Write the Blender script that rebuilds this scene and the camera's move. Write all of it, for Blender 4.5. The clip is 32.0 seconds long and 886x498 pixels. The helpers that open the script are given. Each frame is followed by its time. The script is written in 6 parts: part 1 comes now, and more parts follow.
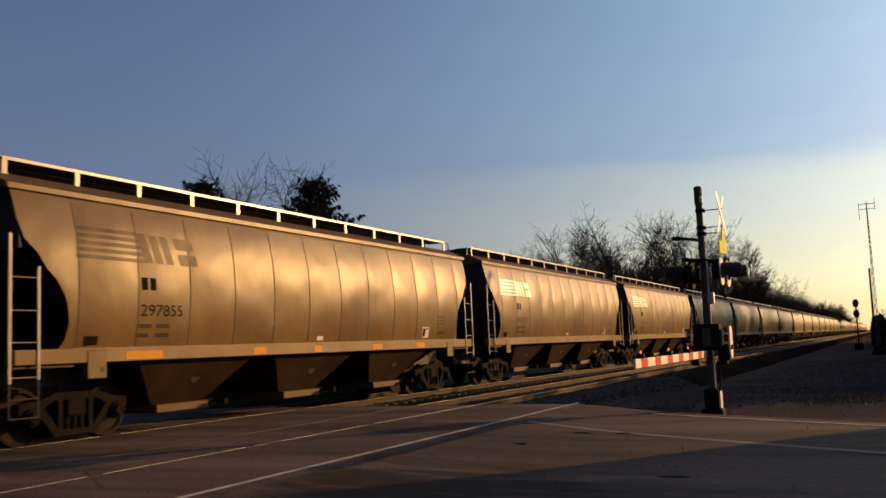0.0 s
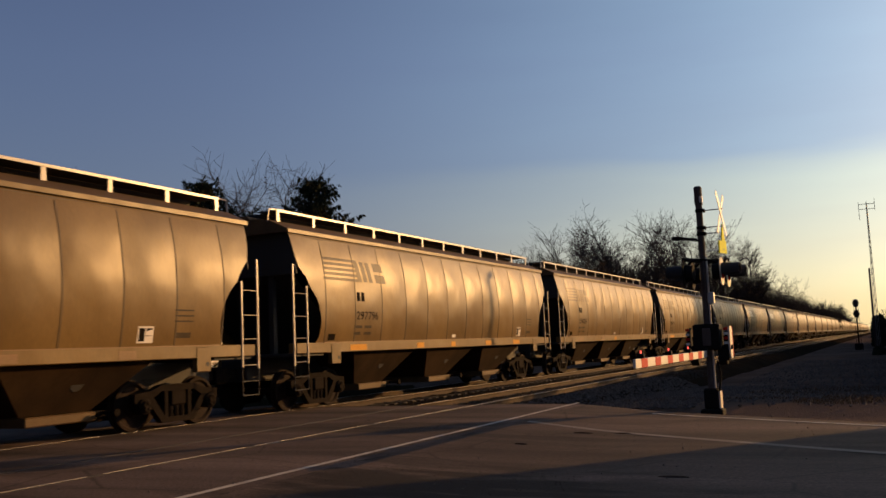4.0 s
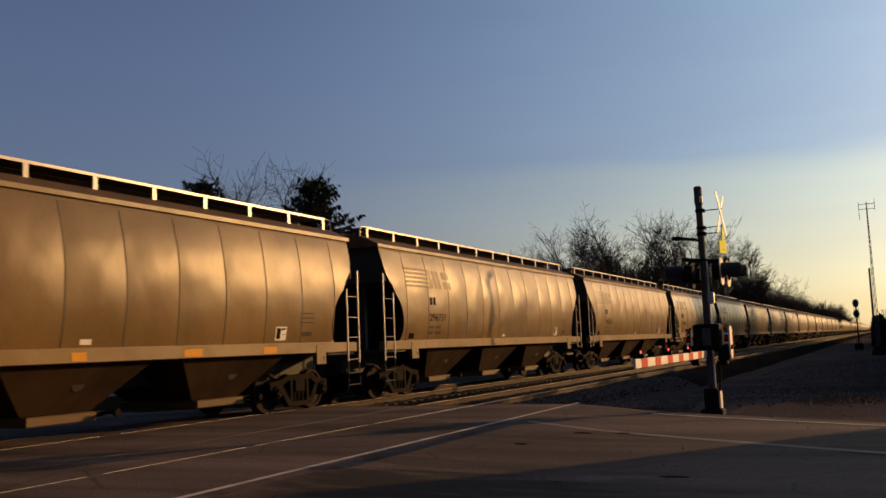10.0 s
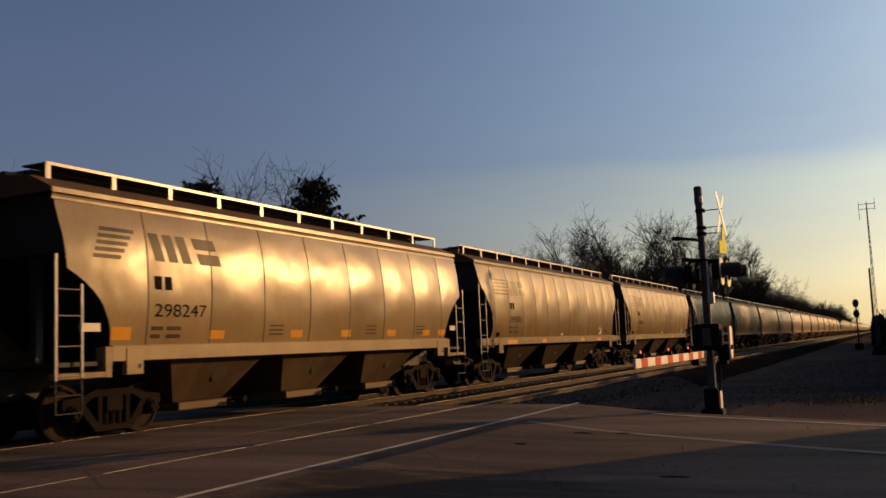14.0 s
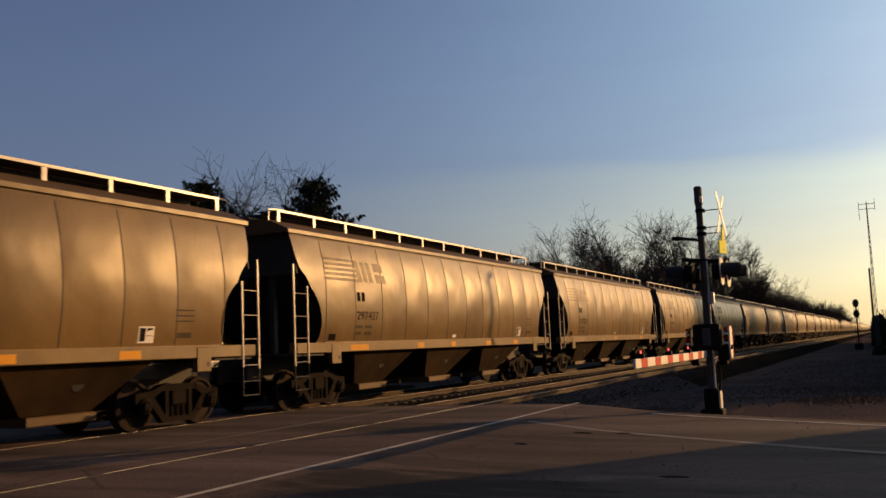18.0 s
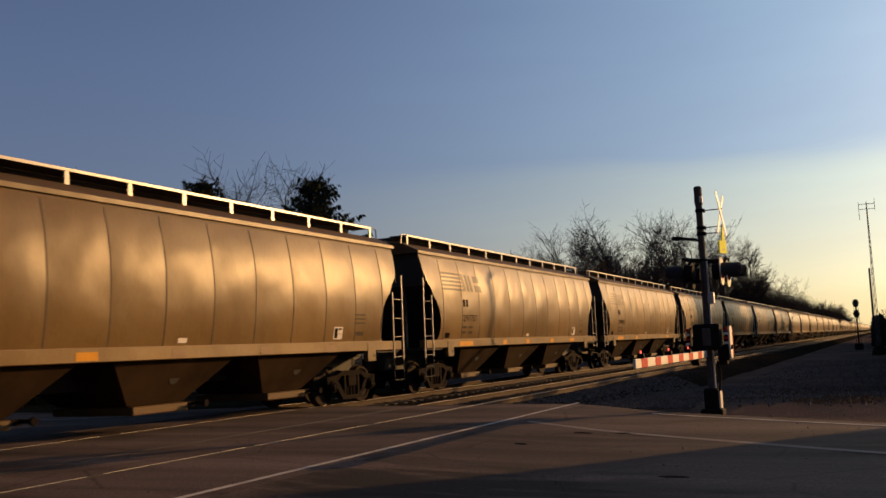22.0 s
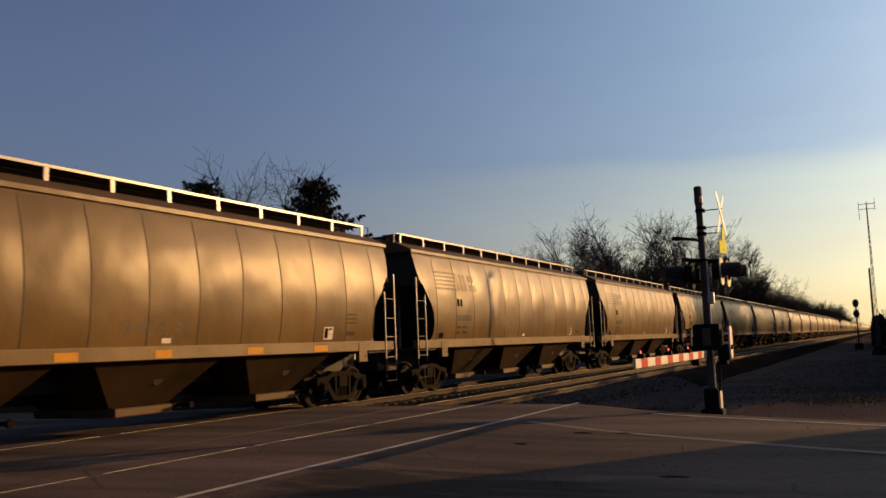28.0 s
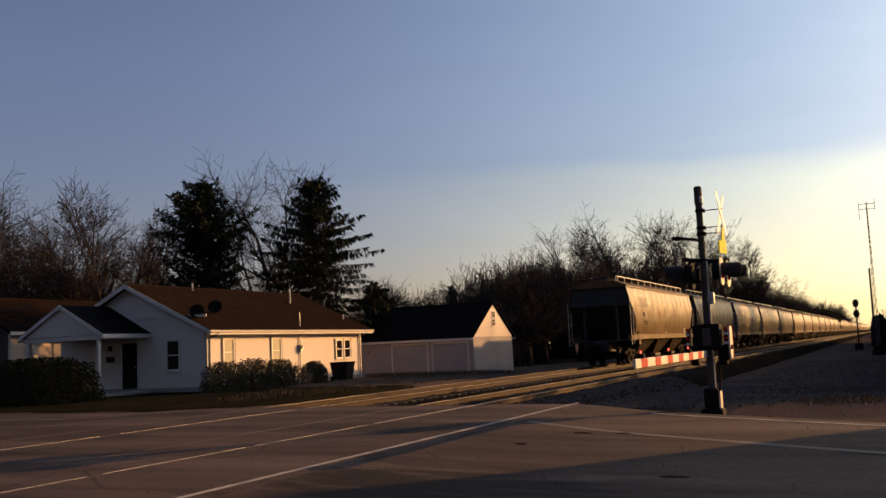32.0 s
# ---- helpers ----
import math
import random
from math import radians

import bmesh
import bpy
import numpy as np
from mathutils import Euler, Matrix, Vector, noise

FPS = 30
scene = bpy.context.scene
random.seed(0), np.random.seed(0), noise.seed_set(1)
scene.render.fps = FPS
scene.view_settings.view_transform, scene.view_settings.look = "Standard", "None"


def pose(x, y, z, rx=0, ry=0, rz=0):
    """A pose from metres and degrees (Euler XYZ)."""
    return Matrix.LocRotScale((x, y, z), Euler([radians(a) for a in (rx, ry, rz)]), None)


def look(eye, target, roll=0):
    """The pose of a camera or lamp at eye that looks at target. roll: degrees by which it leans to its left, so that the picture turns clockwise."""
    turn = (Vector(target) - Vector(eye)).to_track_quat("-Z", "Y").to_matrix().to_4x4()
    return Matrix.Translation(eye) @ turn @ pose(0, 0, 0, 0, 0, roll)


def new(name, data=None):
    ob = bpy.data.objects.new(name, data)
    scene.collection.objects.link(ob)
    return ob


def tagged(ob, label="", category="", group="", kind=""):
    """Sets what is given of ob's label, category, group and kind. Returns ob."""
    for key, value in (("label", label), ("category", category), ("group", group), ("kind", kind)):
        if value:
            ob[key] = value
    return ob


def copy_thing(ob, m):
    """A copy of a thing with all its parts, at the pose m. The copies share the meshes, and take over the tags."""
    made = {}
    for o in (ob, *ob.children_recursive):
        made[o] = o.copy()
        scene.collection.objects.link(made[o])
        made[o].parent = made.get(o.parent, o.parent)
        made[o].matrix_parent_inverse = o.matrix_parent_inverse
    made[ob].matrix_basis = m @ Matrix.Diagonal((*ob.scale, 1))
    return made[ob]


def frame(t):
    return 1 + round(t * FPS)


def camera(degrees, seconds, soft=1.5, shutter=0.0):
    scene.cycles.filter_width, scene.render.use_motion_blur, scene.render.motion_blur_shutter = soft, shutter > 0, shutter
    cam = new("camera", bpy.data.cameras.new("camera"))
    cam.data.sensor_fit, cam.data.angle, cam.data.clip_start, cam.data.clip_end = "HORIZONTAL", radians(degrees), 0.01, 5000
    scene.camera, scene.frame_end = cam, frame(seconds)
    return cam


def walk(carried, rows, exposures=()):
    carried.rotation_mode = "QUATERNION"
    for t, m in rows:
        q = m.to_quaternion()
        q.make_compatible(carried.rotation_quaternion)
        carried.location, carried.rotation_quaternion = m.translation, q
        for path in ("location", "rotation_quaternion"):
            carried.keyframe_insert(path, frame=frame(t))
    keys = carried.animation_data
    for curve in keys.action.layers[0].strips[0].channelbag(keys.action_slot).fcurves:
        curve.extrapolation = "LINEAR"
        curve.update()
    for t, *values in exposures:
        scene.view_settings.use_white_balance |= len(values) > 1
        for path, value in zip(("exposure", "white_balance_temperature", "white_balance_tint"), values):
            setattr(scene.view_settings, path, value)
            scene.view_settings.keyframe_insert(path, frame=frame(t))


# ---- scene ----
cam = camera(51.2, 32.0, soft=1.5, shutter=0.1)

# x: away from the tracks towards the eye, y: along the rails, z = 0: top of rail
EYE = (13.25, 0.0, 1.281)
YAW, TILT, ROLL = 0.4429, 0.1062, -2.447
AIM = (EYE[0] - math.sin(YAW) * math.cos(TILT), EYE[1] + math.cos(YAW) * math.cos(TILT), EYE[2] + math.sin(TILT))
POSE = look(EYE, AIM, ROLL)
KELVIN, TINT = 6200, 24
# the clip's camera adapts slowly
EXPOSURES = [(t, 0.18 + e, KELVIN + k, TINT + m) for t, e, k, m in (
    (0, 0.0, 0, 0), (3, -0.07, 0, 0), (6, -0.3, 100, 0), (7, -0.42, 50, 0), (8, -0.36, 0, 0), (9, -0.2, 0, 0), (10.5, -0.2, 0, 0), (12, -0.04, -250, -3), (13, -0.02, 0, 0), (14, -0.3, 100, 0), (19, -0.1, 0, 0),
    (23, -0.1, 0, 0), (25, -0.2, 0, 0), (28, -0.13, 0, 0), (30, -0.1, 0, 0), (31, 0.1, 250, 2), (32, 0.25, 450, 4))]
walk(cam, [(0.0, POSE), (32.0, POSE)], EXPOSURES)

# ---- light ----
SUN_AZ, SUN_EL = radians(35.5), radians(12.0)
world = bpy.data.worlds.new("world")
scene.world = world
world.use_nodes = True
wn = world.node_tree.nodes
sky = wn.new("ShaderNodeTexSky")
sky.sky_type, sky.sun_disc = "NISHITA", False
sky.sun_elevation, sky.sun_rotation = SUN_EL, SUN_AZ
sky.air_density, sky.dust_density, sky.ozone_density = 1.0, 1.3, 3.0
wl = world.node_tree.links
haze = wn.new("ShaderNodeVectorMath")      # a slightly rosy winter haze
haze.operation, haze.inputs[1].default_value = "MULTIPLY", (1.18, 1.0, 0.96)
wl.new(sky.outputs["Color"], haze.inputs[0])
wn["Background"].inputs["Strength"].default_value = 0.088
SUN_DIR = Vector((math.sin(SUN_AZ) * math.cos(SUN_EL), math.cos(SUN_AZ) * math.cos(SUN_EL), math.sin(SUN_EL)))


def math_node(op, a, b=None, clamp=False):
    n = wn.new("ShaderNodeMath")
    n.operation, n.use_clamp = op, clamp
    for i, v in enumerate((a, b)):
        if v is None:
            continue
        if isinstance(v, (int, float)):
            n.inputs[i].default_value = v
        else:
            wl.new(v, n.inputs[i])
    return n.outputs[0]


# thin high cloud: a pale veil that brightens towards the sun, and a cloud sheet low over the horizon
way = wn.new("ShaderNodeTexCoord").outputs["Generated"]
dot = wn.new("ShaderNodeVectorMath")
dot.operation, dot.inputs[1].default_value = "DOT_PRODUCT", SUN_DIR
wl.new(way, dot.inputs[0])
near_sun = math_node("MAXIMUM", dot.outputs["Value"], 0.0)
split = wn.new("ShaderNodeSeparateXYZ")
wl.new(way, split.inputs[0])
streak = wn.new("ShaderNodeTexNoise")
stretch = wn.new("ShaderNodeMapping")
stretch.inputs["Scale"].default_value, stretch.inputs["Rotation"].default_value = (2.0, 2.0, 16.0), (0.05, 0.10, 0.0)
wl.new(way, stretch.inputs["Vector"])
wl.new(stretch.outputs["Vector"], streak.inputs["Vector"])
streak.inputs["Scale"].default_value, streak.inputs["Detail"].default_value = 1.6, 4
wisps = math_node("ADD", math_node("MULTIPLY", streak.outputs["Fac"], 0.5), 0.75)
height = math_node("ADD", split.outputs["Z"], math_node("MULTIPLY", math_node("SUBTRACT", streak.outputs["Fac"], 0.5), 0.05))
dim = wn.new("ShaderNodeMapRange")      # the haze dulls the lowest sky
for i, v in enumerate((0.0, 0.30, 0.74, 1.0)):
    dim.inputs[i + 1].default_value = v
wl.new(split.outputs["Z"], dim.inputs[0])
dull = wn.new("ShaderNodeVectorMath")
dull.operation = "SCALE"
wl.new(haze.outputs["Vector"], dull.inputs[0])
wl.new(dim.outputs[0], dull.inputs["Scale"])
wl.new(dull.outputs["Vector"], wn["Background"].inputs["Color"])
sheet = wn.new("ShaderNodeMapRange")
sheet.interpolation_type = "SMOOTHSTEP"
for i, v in enumerate((0.192, 0.158, 0.0, 1.0)):
    sheet.inputs[i + 1].default_value = v
wl.new(height, sheet.inputs[0])
total = wn["Background"].outputs[0]
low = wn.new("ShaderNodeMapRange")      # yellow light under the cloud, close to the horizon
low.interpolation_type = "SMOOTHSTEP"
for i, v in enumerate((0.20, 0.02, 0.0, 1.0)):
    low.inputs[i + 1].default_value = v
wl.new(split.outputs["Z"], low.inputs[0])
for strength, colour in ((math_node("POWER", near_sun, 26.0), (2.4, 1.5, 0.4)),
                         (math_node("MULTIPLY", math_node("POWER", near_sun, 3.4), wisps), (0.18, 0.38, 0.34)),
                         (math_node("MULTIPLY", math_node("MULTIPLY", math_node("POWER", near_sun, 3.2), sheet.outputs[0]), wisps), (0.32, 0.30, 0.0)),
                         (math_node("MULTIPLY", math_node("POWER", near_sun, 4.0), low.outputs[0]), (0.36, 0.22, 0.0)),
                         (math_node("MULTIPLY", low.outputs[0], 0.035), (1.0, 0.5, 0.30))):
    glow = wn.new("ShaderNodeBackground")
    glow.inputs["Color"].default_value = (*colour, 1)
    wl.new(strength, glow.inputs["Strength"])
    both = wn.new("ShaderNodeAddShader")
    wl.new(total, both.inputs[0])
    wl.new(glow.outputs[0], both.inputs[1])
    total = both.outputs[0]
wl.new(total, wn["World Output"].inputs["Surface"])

sun = new("sun", bpy.data.lights.new("sun", "SUN"))
sun.data.energy, sun.data.angle, sun.data.color = 4.5, radians(0.53), (1.0, 0.55, 0.16)
sun.matrix_world = look(SUN_DIR * 50, (0, 0, 0))

# ---- materials ----
def material(name, color, rough=0.7, metal=0.0, second=None, scale=3.0, grain=40.0, bump=0.2, mix=0.5, jitter=0.0, fine=0.25, stretch=(1, 1, 1), spec=0.5, bump_dist=0.01, turn=0.0, dent=0.0):
    """Principled surface with a broad stain, a fine grain and relief, in object space."""
    m = bpy.data.materials.new(name)
    m.use_nodes = True
    nt = m.node_tree
    n, l = nt.nodes, nt.links
    b = n["Principled BSDF"]
    b.inputs["Roughness"].default_value, b.inputs["Metallic"].default_value = rough, metal
    b.inputs["Specular IOR Level"].default_value = spec
    tc = n.new("ShaderNodeTexCoord")
    mp = n.new("ShaderNodeMapping")
    mp.inputs["Scale"].default_value, mp.inputs["Rotation"].default_value = stretch, (0, 0, radians(turn))
    l.new(tc.outputs["Object"], mp.inputs["Vector"])
    big, small = n.new("ShaderNodeTexNoise"), n.new("ShaderNodeTexNoise")
    big.inputs["Scale"].default_value, big.inputs["Detail"].default_value = scale, 5
    small.inputs["Scale"].default_value, small.inputs["Detail"].default_value = grain, 4
    l.new(mp.outputs["Vector"], big.inputs["Vector"])
    l.new(mp.outputs["Vector"], small.inputs["Vector"])
    second = second or tuple(c * 0.62 for c in color)
    ramp = n.new("ShaderNodeValToRGB")
    ramp.color_ramp.elements[0].position, ramp.color_ramp.elements[1].position = 0.5 - 0.22, 0.5 + 0.22
    ramp.color_ramp.elements[0].color, ramp.color_ramp.elements[1].color = (*second, 1), (*color, 1)
    l.new(big.outputs["Fac"], ramp.inputs["Fac"])
    base = n.new("ShaderNodeMix")
    base.data_type, base.inputs[0].default_value = "RGBA", mix
    base.inputs[6].default_value = (*color, 1)
    l.new(ramp.outputs["Color"], base.inputs[7])
    grainmix = n.new("ShaderNodeMix")
    grainmix.data_type, grainmix.blend_type, grainmix.inputs[0].default_value = "RGBA", "OVERLAY", fine
    l.new(base.outputs[2], grainmix.inputs[6])
    l.new(small.outputs["Fac"], grainmix.inputs[7])
    out = grainmix.outputs[2]
    if jitter:
        info = n.new("ShaderNodeObjectInfo")
        hsv = n.new("ShaderNodeHueSaturation")
        rng = n.new("ShaderNodeMapRange")
        rng.inputs[3].default_value, rng.inputs[4].default_value = 1 - jitter, 1 + jitter
        l.new(info.outputs["Random"], rng.inputs[0])
        l.new(rng.outputs[0], hsv.inputs["Value"])
        l.new(out, hsv.inputs["Color"])
        out = hsv.outputs["Color"]
    l.new(out, b.inputs["Base Color"])
    if bump:
        bp = n.new("ShaderNodeBump")
        bp.inputs["Strength"].default_value, bp.inputs["Distance"].default_value = bump, bump_dist
        l.new(small.outputs["Fac"], bp.inputs["Height"])
        l.new(bp.outputs["Normal"], b.inputs["Normal"])
        if dent:
            wave, deep = n.new("ShaderNodeTexNoise"), n.new("ShaderNodeBump")
            wave.inputs["Scale"].default_value, wave.inputs["Detail"].default_value = 1.1, 2
            l.new(tc.outputs["Object"], wave.inputs["Vector"])
            deep.inputs["Strength"].default_value, deep.inputs["Distance"].default_value = dent, 0.06
            l.new(wave.outputs["Fac"], deep.inputs["Height"])
            l.new(bp.outputs["Normal"], deep.inputs["Normal"])
            l.new(deep.outputs["Normal"], b.inputs["Normal"])
    return m


def glowing(name, color, strength):
    m = bpy.data.materials.new(name)
    m.use_nodes = True
    b = m.node_tree.nodes["Principled BSDF"]
    b.inputs["Base Color"].default_value = (*color, 1)
    b.inputs["Emission Color"].default_value = (*color, 1)
    b.inputs["Emission Strength"].default_value = strength
    return m


M = {}
M["car_paint"] = material("car_paint", (0.150, 0.091, 0.027), 0.38, 0.0, (0.074, 0.041, 0.012), 0.9, 25, 0.10, 0.75, 0.12, 0.2, (1, 1, 0.35), 0.16, dent=0.36)
M["car_paint_pale"] = material("car_paint_pale", (0.215, 0.150, 0.068), 0.30, 0.0, (0.150, 0.098, 0.044), 0.9, 25, 0.10, 0.75, 0.10, 0.2, (1, 1, 0.35), 0.22, dent=0.34)
M["car_roof"] = material("car_roof", (0.110, 0.066, 0.027), 0.6, 0.0, (0.050, 0.032, 0.016), 1.2, 30, 0.1, 0.8, 0, 0.25, (1, 1, 1), 0.15)
# black parts; on the car ends the black stands in for shade
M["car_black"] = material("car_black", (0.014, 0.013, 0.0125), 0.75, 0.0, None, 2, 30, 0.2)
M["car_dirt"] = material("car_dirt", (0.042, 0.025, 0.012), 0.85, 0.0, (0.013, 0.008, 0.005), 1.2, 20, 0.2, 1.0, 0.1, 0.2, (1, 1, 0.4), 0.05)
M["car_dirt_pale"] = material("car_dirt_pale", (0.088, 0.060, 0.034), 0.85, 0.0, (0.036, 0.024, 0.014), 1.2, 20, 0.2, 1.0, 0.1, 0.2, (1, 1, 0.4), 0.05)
M["seam"] = material("seam", (0.062, 0.036, 0.016), 0.7, 0.0, None, 6, 40, 0.1)
M["white_rail"] = material("white_rail", (0.38, 0.33, 0.27), 0.30, 0.0, (0.22, 0.18, 0.14), 6, 60, 0.1)
M["ladder_rung"] = material("ladder_rung", (0.20, 0.17, 0.14), 0.5, 0.0, (0.10, 0.08, 0.06), 6, 60, 0.1)
M["truck"] = material("truck", (0.013, 0.009, 0.0065), 0.85, 0.0, (0.004, 0.003, 0.0025), 3, 30, 0.3, 0.8, 0, 0.25, (1, 1, 1), 0.05)
M["wheel_steel"] = material("wheel_steel", (0.022, 0.013, 0.009), 0.8, 0.0, (0.010, 0.007, 0.005), 4, 40, 0.2, 0.8, 0, 0.25, (1, 1, 1), 0.10)
M["stencil"] = material("stencil", (0.010, 0.009, 0.008), 0.9, 0.0, (0.022, 0.016, 0.011), 5, 40, 0.05, 0.8, 0, 0.2, (1, 1, 1), 0.0)
M["logo_paint"] = material("logo_paint", (0.022, 0.018, 0.015), 0.45, 0.0, (0.062, 0.040, 0.019), 2.2, 40, 0.05, 0.95, 0, 0.3, (1, 1, 1), 0.10)
# the emblem film's sun glint, given as a near-white colour
M["logo_glint"] = material("logo_glint", (0.68, 0.64, 0.56), 0.35, 0.0, (0.5, 0.46, 0.4), 3, 40, 0.05, 0.8)
M["spray_red"] = material("spray_red", (0.16, 0.035, 0.016), 0.6, 0.0, (0.15, 0.075, 0.03), 3, 30, 0.0, 0.9)
M["spray_grey"] = material("spray_grey", (0.045, 0.034, 0.028), 0.6, 0.0, (0.105, 0.062, 0.026), 3, 30, 0.0, 0.9)
M["logo_worn"] = material("logo_worn", (0.036, 0.027, 0.020), 0.45, 0.0, (0.100, 0.060, 0.024), 2.6, 40, 0.05, 1.0, 0, 0.3, (1, 1, 1), 0.10)
M["spray_faint"] = material("spray_faint", (0.080, 0.046, 0.020), 0.6, 0.0, (0.120, 0.070, 0.025), 3, 30, 0.0, 0.9)
M["spray_blue"] = material("spray_blue", (0.07, 0.11, 0.17), 0.6, 0.0, (0.2, 0.22, 0.22), 3, 30, 0.0, 0.9)
M["rust_patch"] = material("rust_patch", (0.150, 0.072, 0.024), 0.7, 0.0, (0.140, 0.082, 0.028), 4, 40, 0.1, 0.9)
M["orange"] = material("orange", (0.52, 0.235, 0.006), 0.6, 0.0, (0.40, 0.17, 0.006), 5, 50, 0.05, 0.5, 0, 0.25, (1, 1, 1), 0.1)
M["rust"] = material("rust", (0.046, 0.0235, 0.0065), 0.9, 0.0, (0.018, 0.010, 0.004), 6, 50, 0.3, 0.9)
M["rail_dirty"] = material("rail_dirty", (0.03, 0.023, 0.018), 0.8, 0.1, (0.014, 0.011, 0.009), 6, 50, 0.3)
M["rail_head"] = material("rail_head", (0.55, 0.52, 0.48), 0.42, 0.55, (0.36, 0.33, 0.29), 8, 60, 0.05)
M["tie"] = material("tie", (0.04, 0.028, 0.019), 0.9, 0.0, (0.02, 0.015, 0.012), 4, 60, 0.5, 0.7, 0.2, 0.3, (6, 1, 1))
M["ballast"] = material("ballast", (0.022, 0.0175, 0.013), 0.95, 0.0, (0.009, 0.0078, 0.0062), 0.7, 22, 1.0, 0.7, 0.0, 0.5, (1, 1, 1), 0.0, 0.05)


def asphalt(name, turn, soil=None):
    """Old asphalt: bands worn along the lanes, tar patches, fine cracks and grit."""
    m = bpy.data.materials.new(name)
    m.use_nodes = True
    n, l = m.node_tree.nodes, m.node_tree.links
    b = n["Principled BSDF"]
    b.inputs["Roughness"].default_value, b.inputs["Specular IOR Level"].default_value = 0.88, 0.12
    co = n.new("ShaderNodeTexCoord").outputs["Object"]

    def tex(kind, scale, stretch, detail=4):
        mp = n.new("ShaderNodeMapping")
        mp.inputs["Scale"].default_value, mp.inputs["Rotation"].default_value = stretch, (0, 0, radians(turn))
        l.new(co, mp.inputs["Vector"])
        t = n.new(kind)
        t.inputs["Scale"].default_value = scale
        if kind == "ShaderNodeTexNoise":
            t.inputs["Detail"].default_value = detail
        l.new(mp.outputs["Vector"], t.inputs["Vector"])
        return t

    def ramp(src, lo, hi, c0, c1):
        r = n.new("ShaderNodeValToRGB")
        r.color_ramp.elements[0].position, r.color_ramp.elements[1].position = lo, hi
        r.color_ramp.elements[0].color, r.color_ramp.elements[1].color = (*c0, 1), (*c1, 1)
        l.new(src, r.inputs["Fac"])
        return r.outputs["Color"]

    def mult(a, b2, fac=1.0):
        x = n.new("ShaderNodeMix")
        x.data_type, x.blend_type, x.inputs[0].default_value = "RGBA", "MULTIPLY", fac
        l.new(a, x.inputs[6])
        l.new(b2, x.inputs[7])
        return x.outputs[2]

    bands = ramp(tex("ShaderNodeTexNoise", 0.85, (0.07, 1.0, 1.0), 5).outputs["Fac"], 0.36, 0.66, (0.038, 0.028, 0.024), (0.126, 0.090, 0.077))
    patch = ramp(tex("ShaderNodeTexNoise", 0.45, (0.6, 1.0, 1.0), 6).outputs["Fac"], 0.38, 0.55, (0.62, 0.60, 0.59), (1, 1, 1))
    grit = tex("ShaderNodeTexNoise", 34, (1, 1, 1), 3)
    speck = ramp(grit.outputs["Fac"], 0.3, 0.7, (0.55, 0.55, 0.55), (1.25, 1.22, 1.2))
    cell = tex("ShaderNodeTexVoronoi", 0.75, (0.6, 1.0, 1.0))
    cell.feature = "DISTANCE_TO_EDGE"
    crack = ramp(cell.outputs["Distance"], 0.0, 0.016, (0.25, 0.24, 0.24), (1, 1, 1))
    base = mult(mult(mult(bands, patch), speck), crack, 0.6)
    if soil:
        cx, cy, rx, ry = soil
        mp = n.new("ShaderNodeMapping")
        mp.inputs["Scale"].default_value, mp.inputs["Location"].default_value = (1 / rx, 1 / ry, 0), (-cx / rx, -cy / ry, 0)
        l.new(co, mp.inputs["Vector"])
        far = n.new("ShaderNodeVectorMath")
        far.operation = "LENGTH"
        l.new(mp.outputs["Vector"], far.inputs[0])
        edge = n.new("ShaderNodeMath")
        edge.operation, edge.inputs[1].default_value = "MULTIPLY_ADD", 2.6
        l.new(tex("ShaderNodeTexNoise", 2.2, (0.45, 1.4, 1.0), 8).outputs["Fac"], edge.inputs[0])
        l.new(far.outputs["Value"], edge.inputs[2])
        fac = n.new("ShaderNodeMapRange")
        for i, v in enumerate((1.80, 2.45, 0.92, 0.0)):
            fac.inputs[i + 1].default_value = v
        l.new(edge.outputs[0], fac.inputs[0])
        x = n.new("ShaderNodeMix")
        x.data_type, x.inputs[7].default_value = "RGBA", (0.013, 0.009, 0.007, 1)
        l.new(fac.outputs[0], x.inputs[0])
        l.new(base, x.inputs[6])
        base = x.outputs[2]
    l.new(base, b.inputs["Base Color"])
    bp = n.new("ShaderNodeBump")
    bp.inputs["Strength"].default_value, bp.inputs["Distance"].default_value = 0.5, 0.008
    l.new(grit.outputs["Fac"], bp.inputs["Height"])
    l.new(bp.outputs["Normal"], b.inputs["Normal"])
    return m


M["asphalt"] = asphalt("asphalt", 0)
M["asphalt_turned"] = asphalt("asphalt_turned", 27, (8.9, 8.5, 2.3, 1.25))
M["paint_line"] = material("paint_line", (0.50, 0.45, 0.38), 0.7, 0.0, (0.11, 0.095, 0.08), 2.5, 40, 0.2, 0.8)
M["ground"] = material("ground", (0.115, 0.088, 0.074), 0.95, 0.0, (0.042, 0.033, 0.028), 0.25, 26, 0.6, 0.8, 0.0, 0.5, (1, 1, 1), 0.0, 0.04)
M["siding"] = material("siding", (0.68, 0.61, 0.54), 0.85, 0.0, (0.57, 0.50, 0.44), 1.0, 40, 0.05)
M["trim_white"] = material("trim_white", (0.62, 0.57, 0.51), 0.5, 0.0, (0.48, 0.44, 0.39), 3, 40, 0.05)
M["shingle"] = material("shingle", (0.024, 0.0160, 0.0130), 0.97, 0.0, (0.011, 0.0075, 0.0065), 1.2, 12, 0.6, 0.8, 0.0, 0.5, (1, 3, 1), 0.0)
M["shingle_dark"] = material("shingle_dark", (0.008, 0.0075, 0.0075), 0.95, 0.0, (0.0045, 0.004, 0.004), 1.2, 12, 0.6, 0.5, 0, 0.25, (1, 1, 1), 0.05)
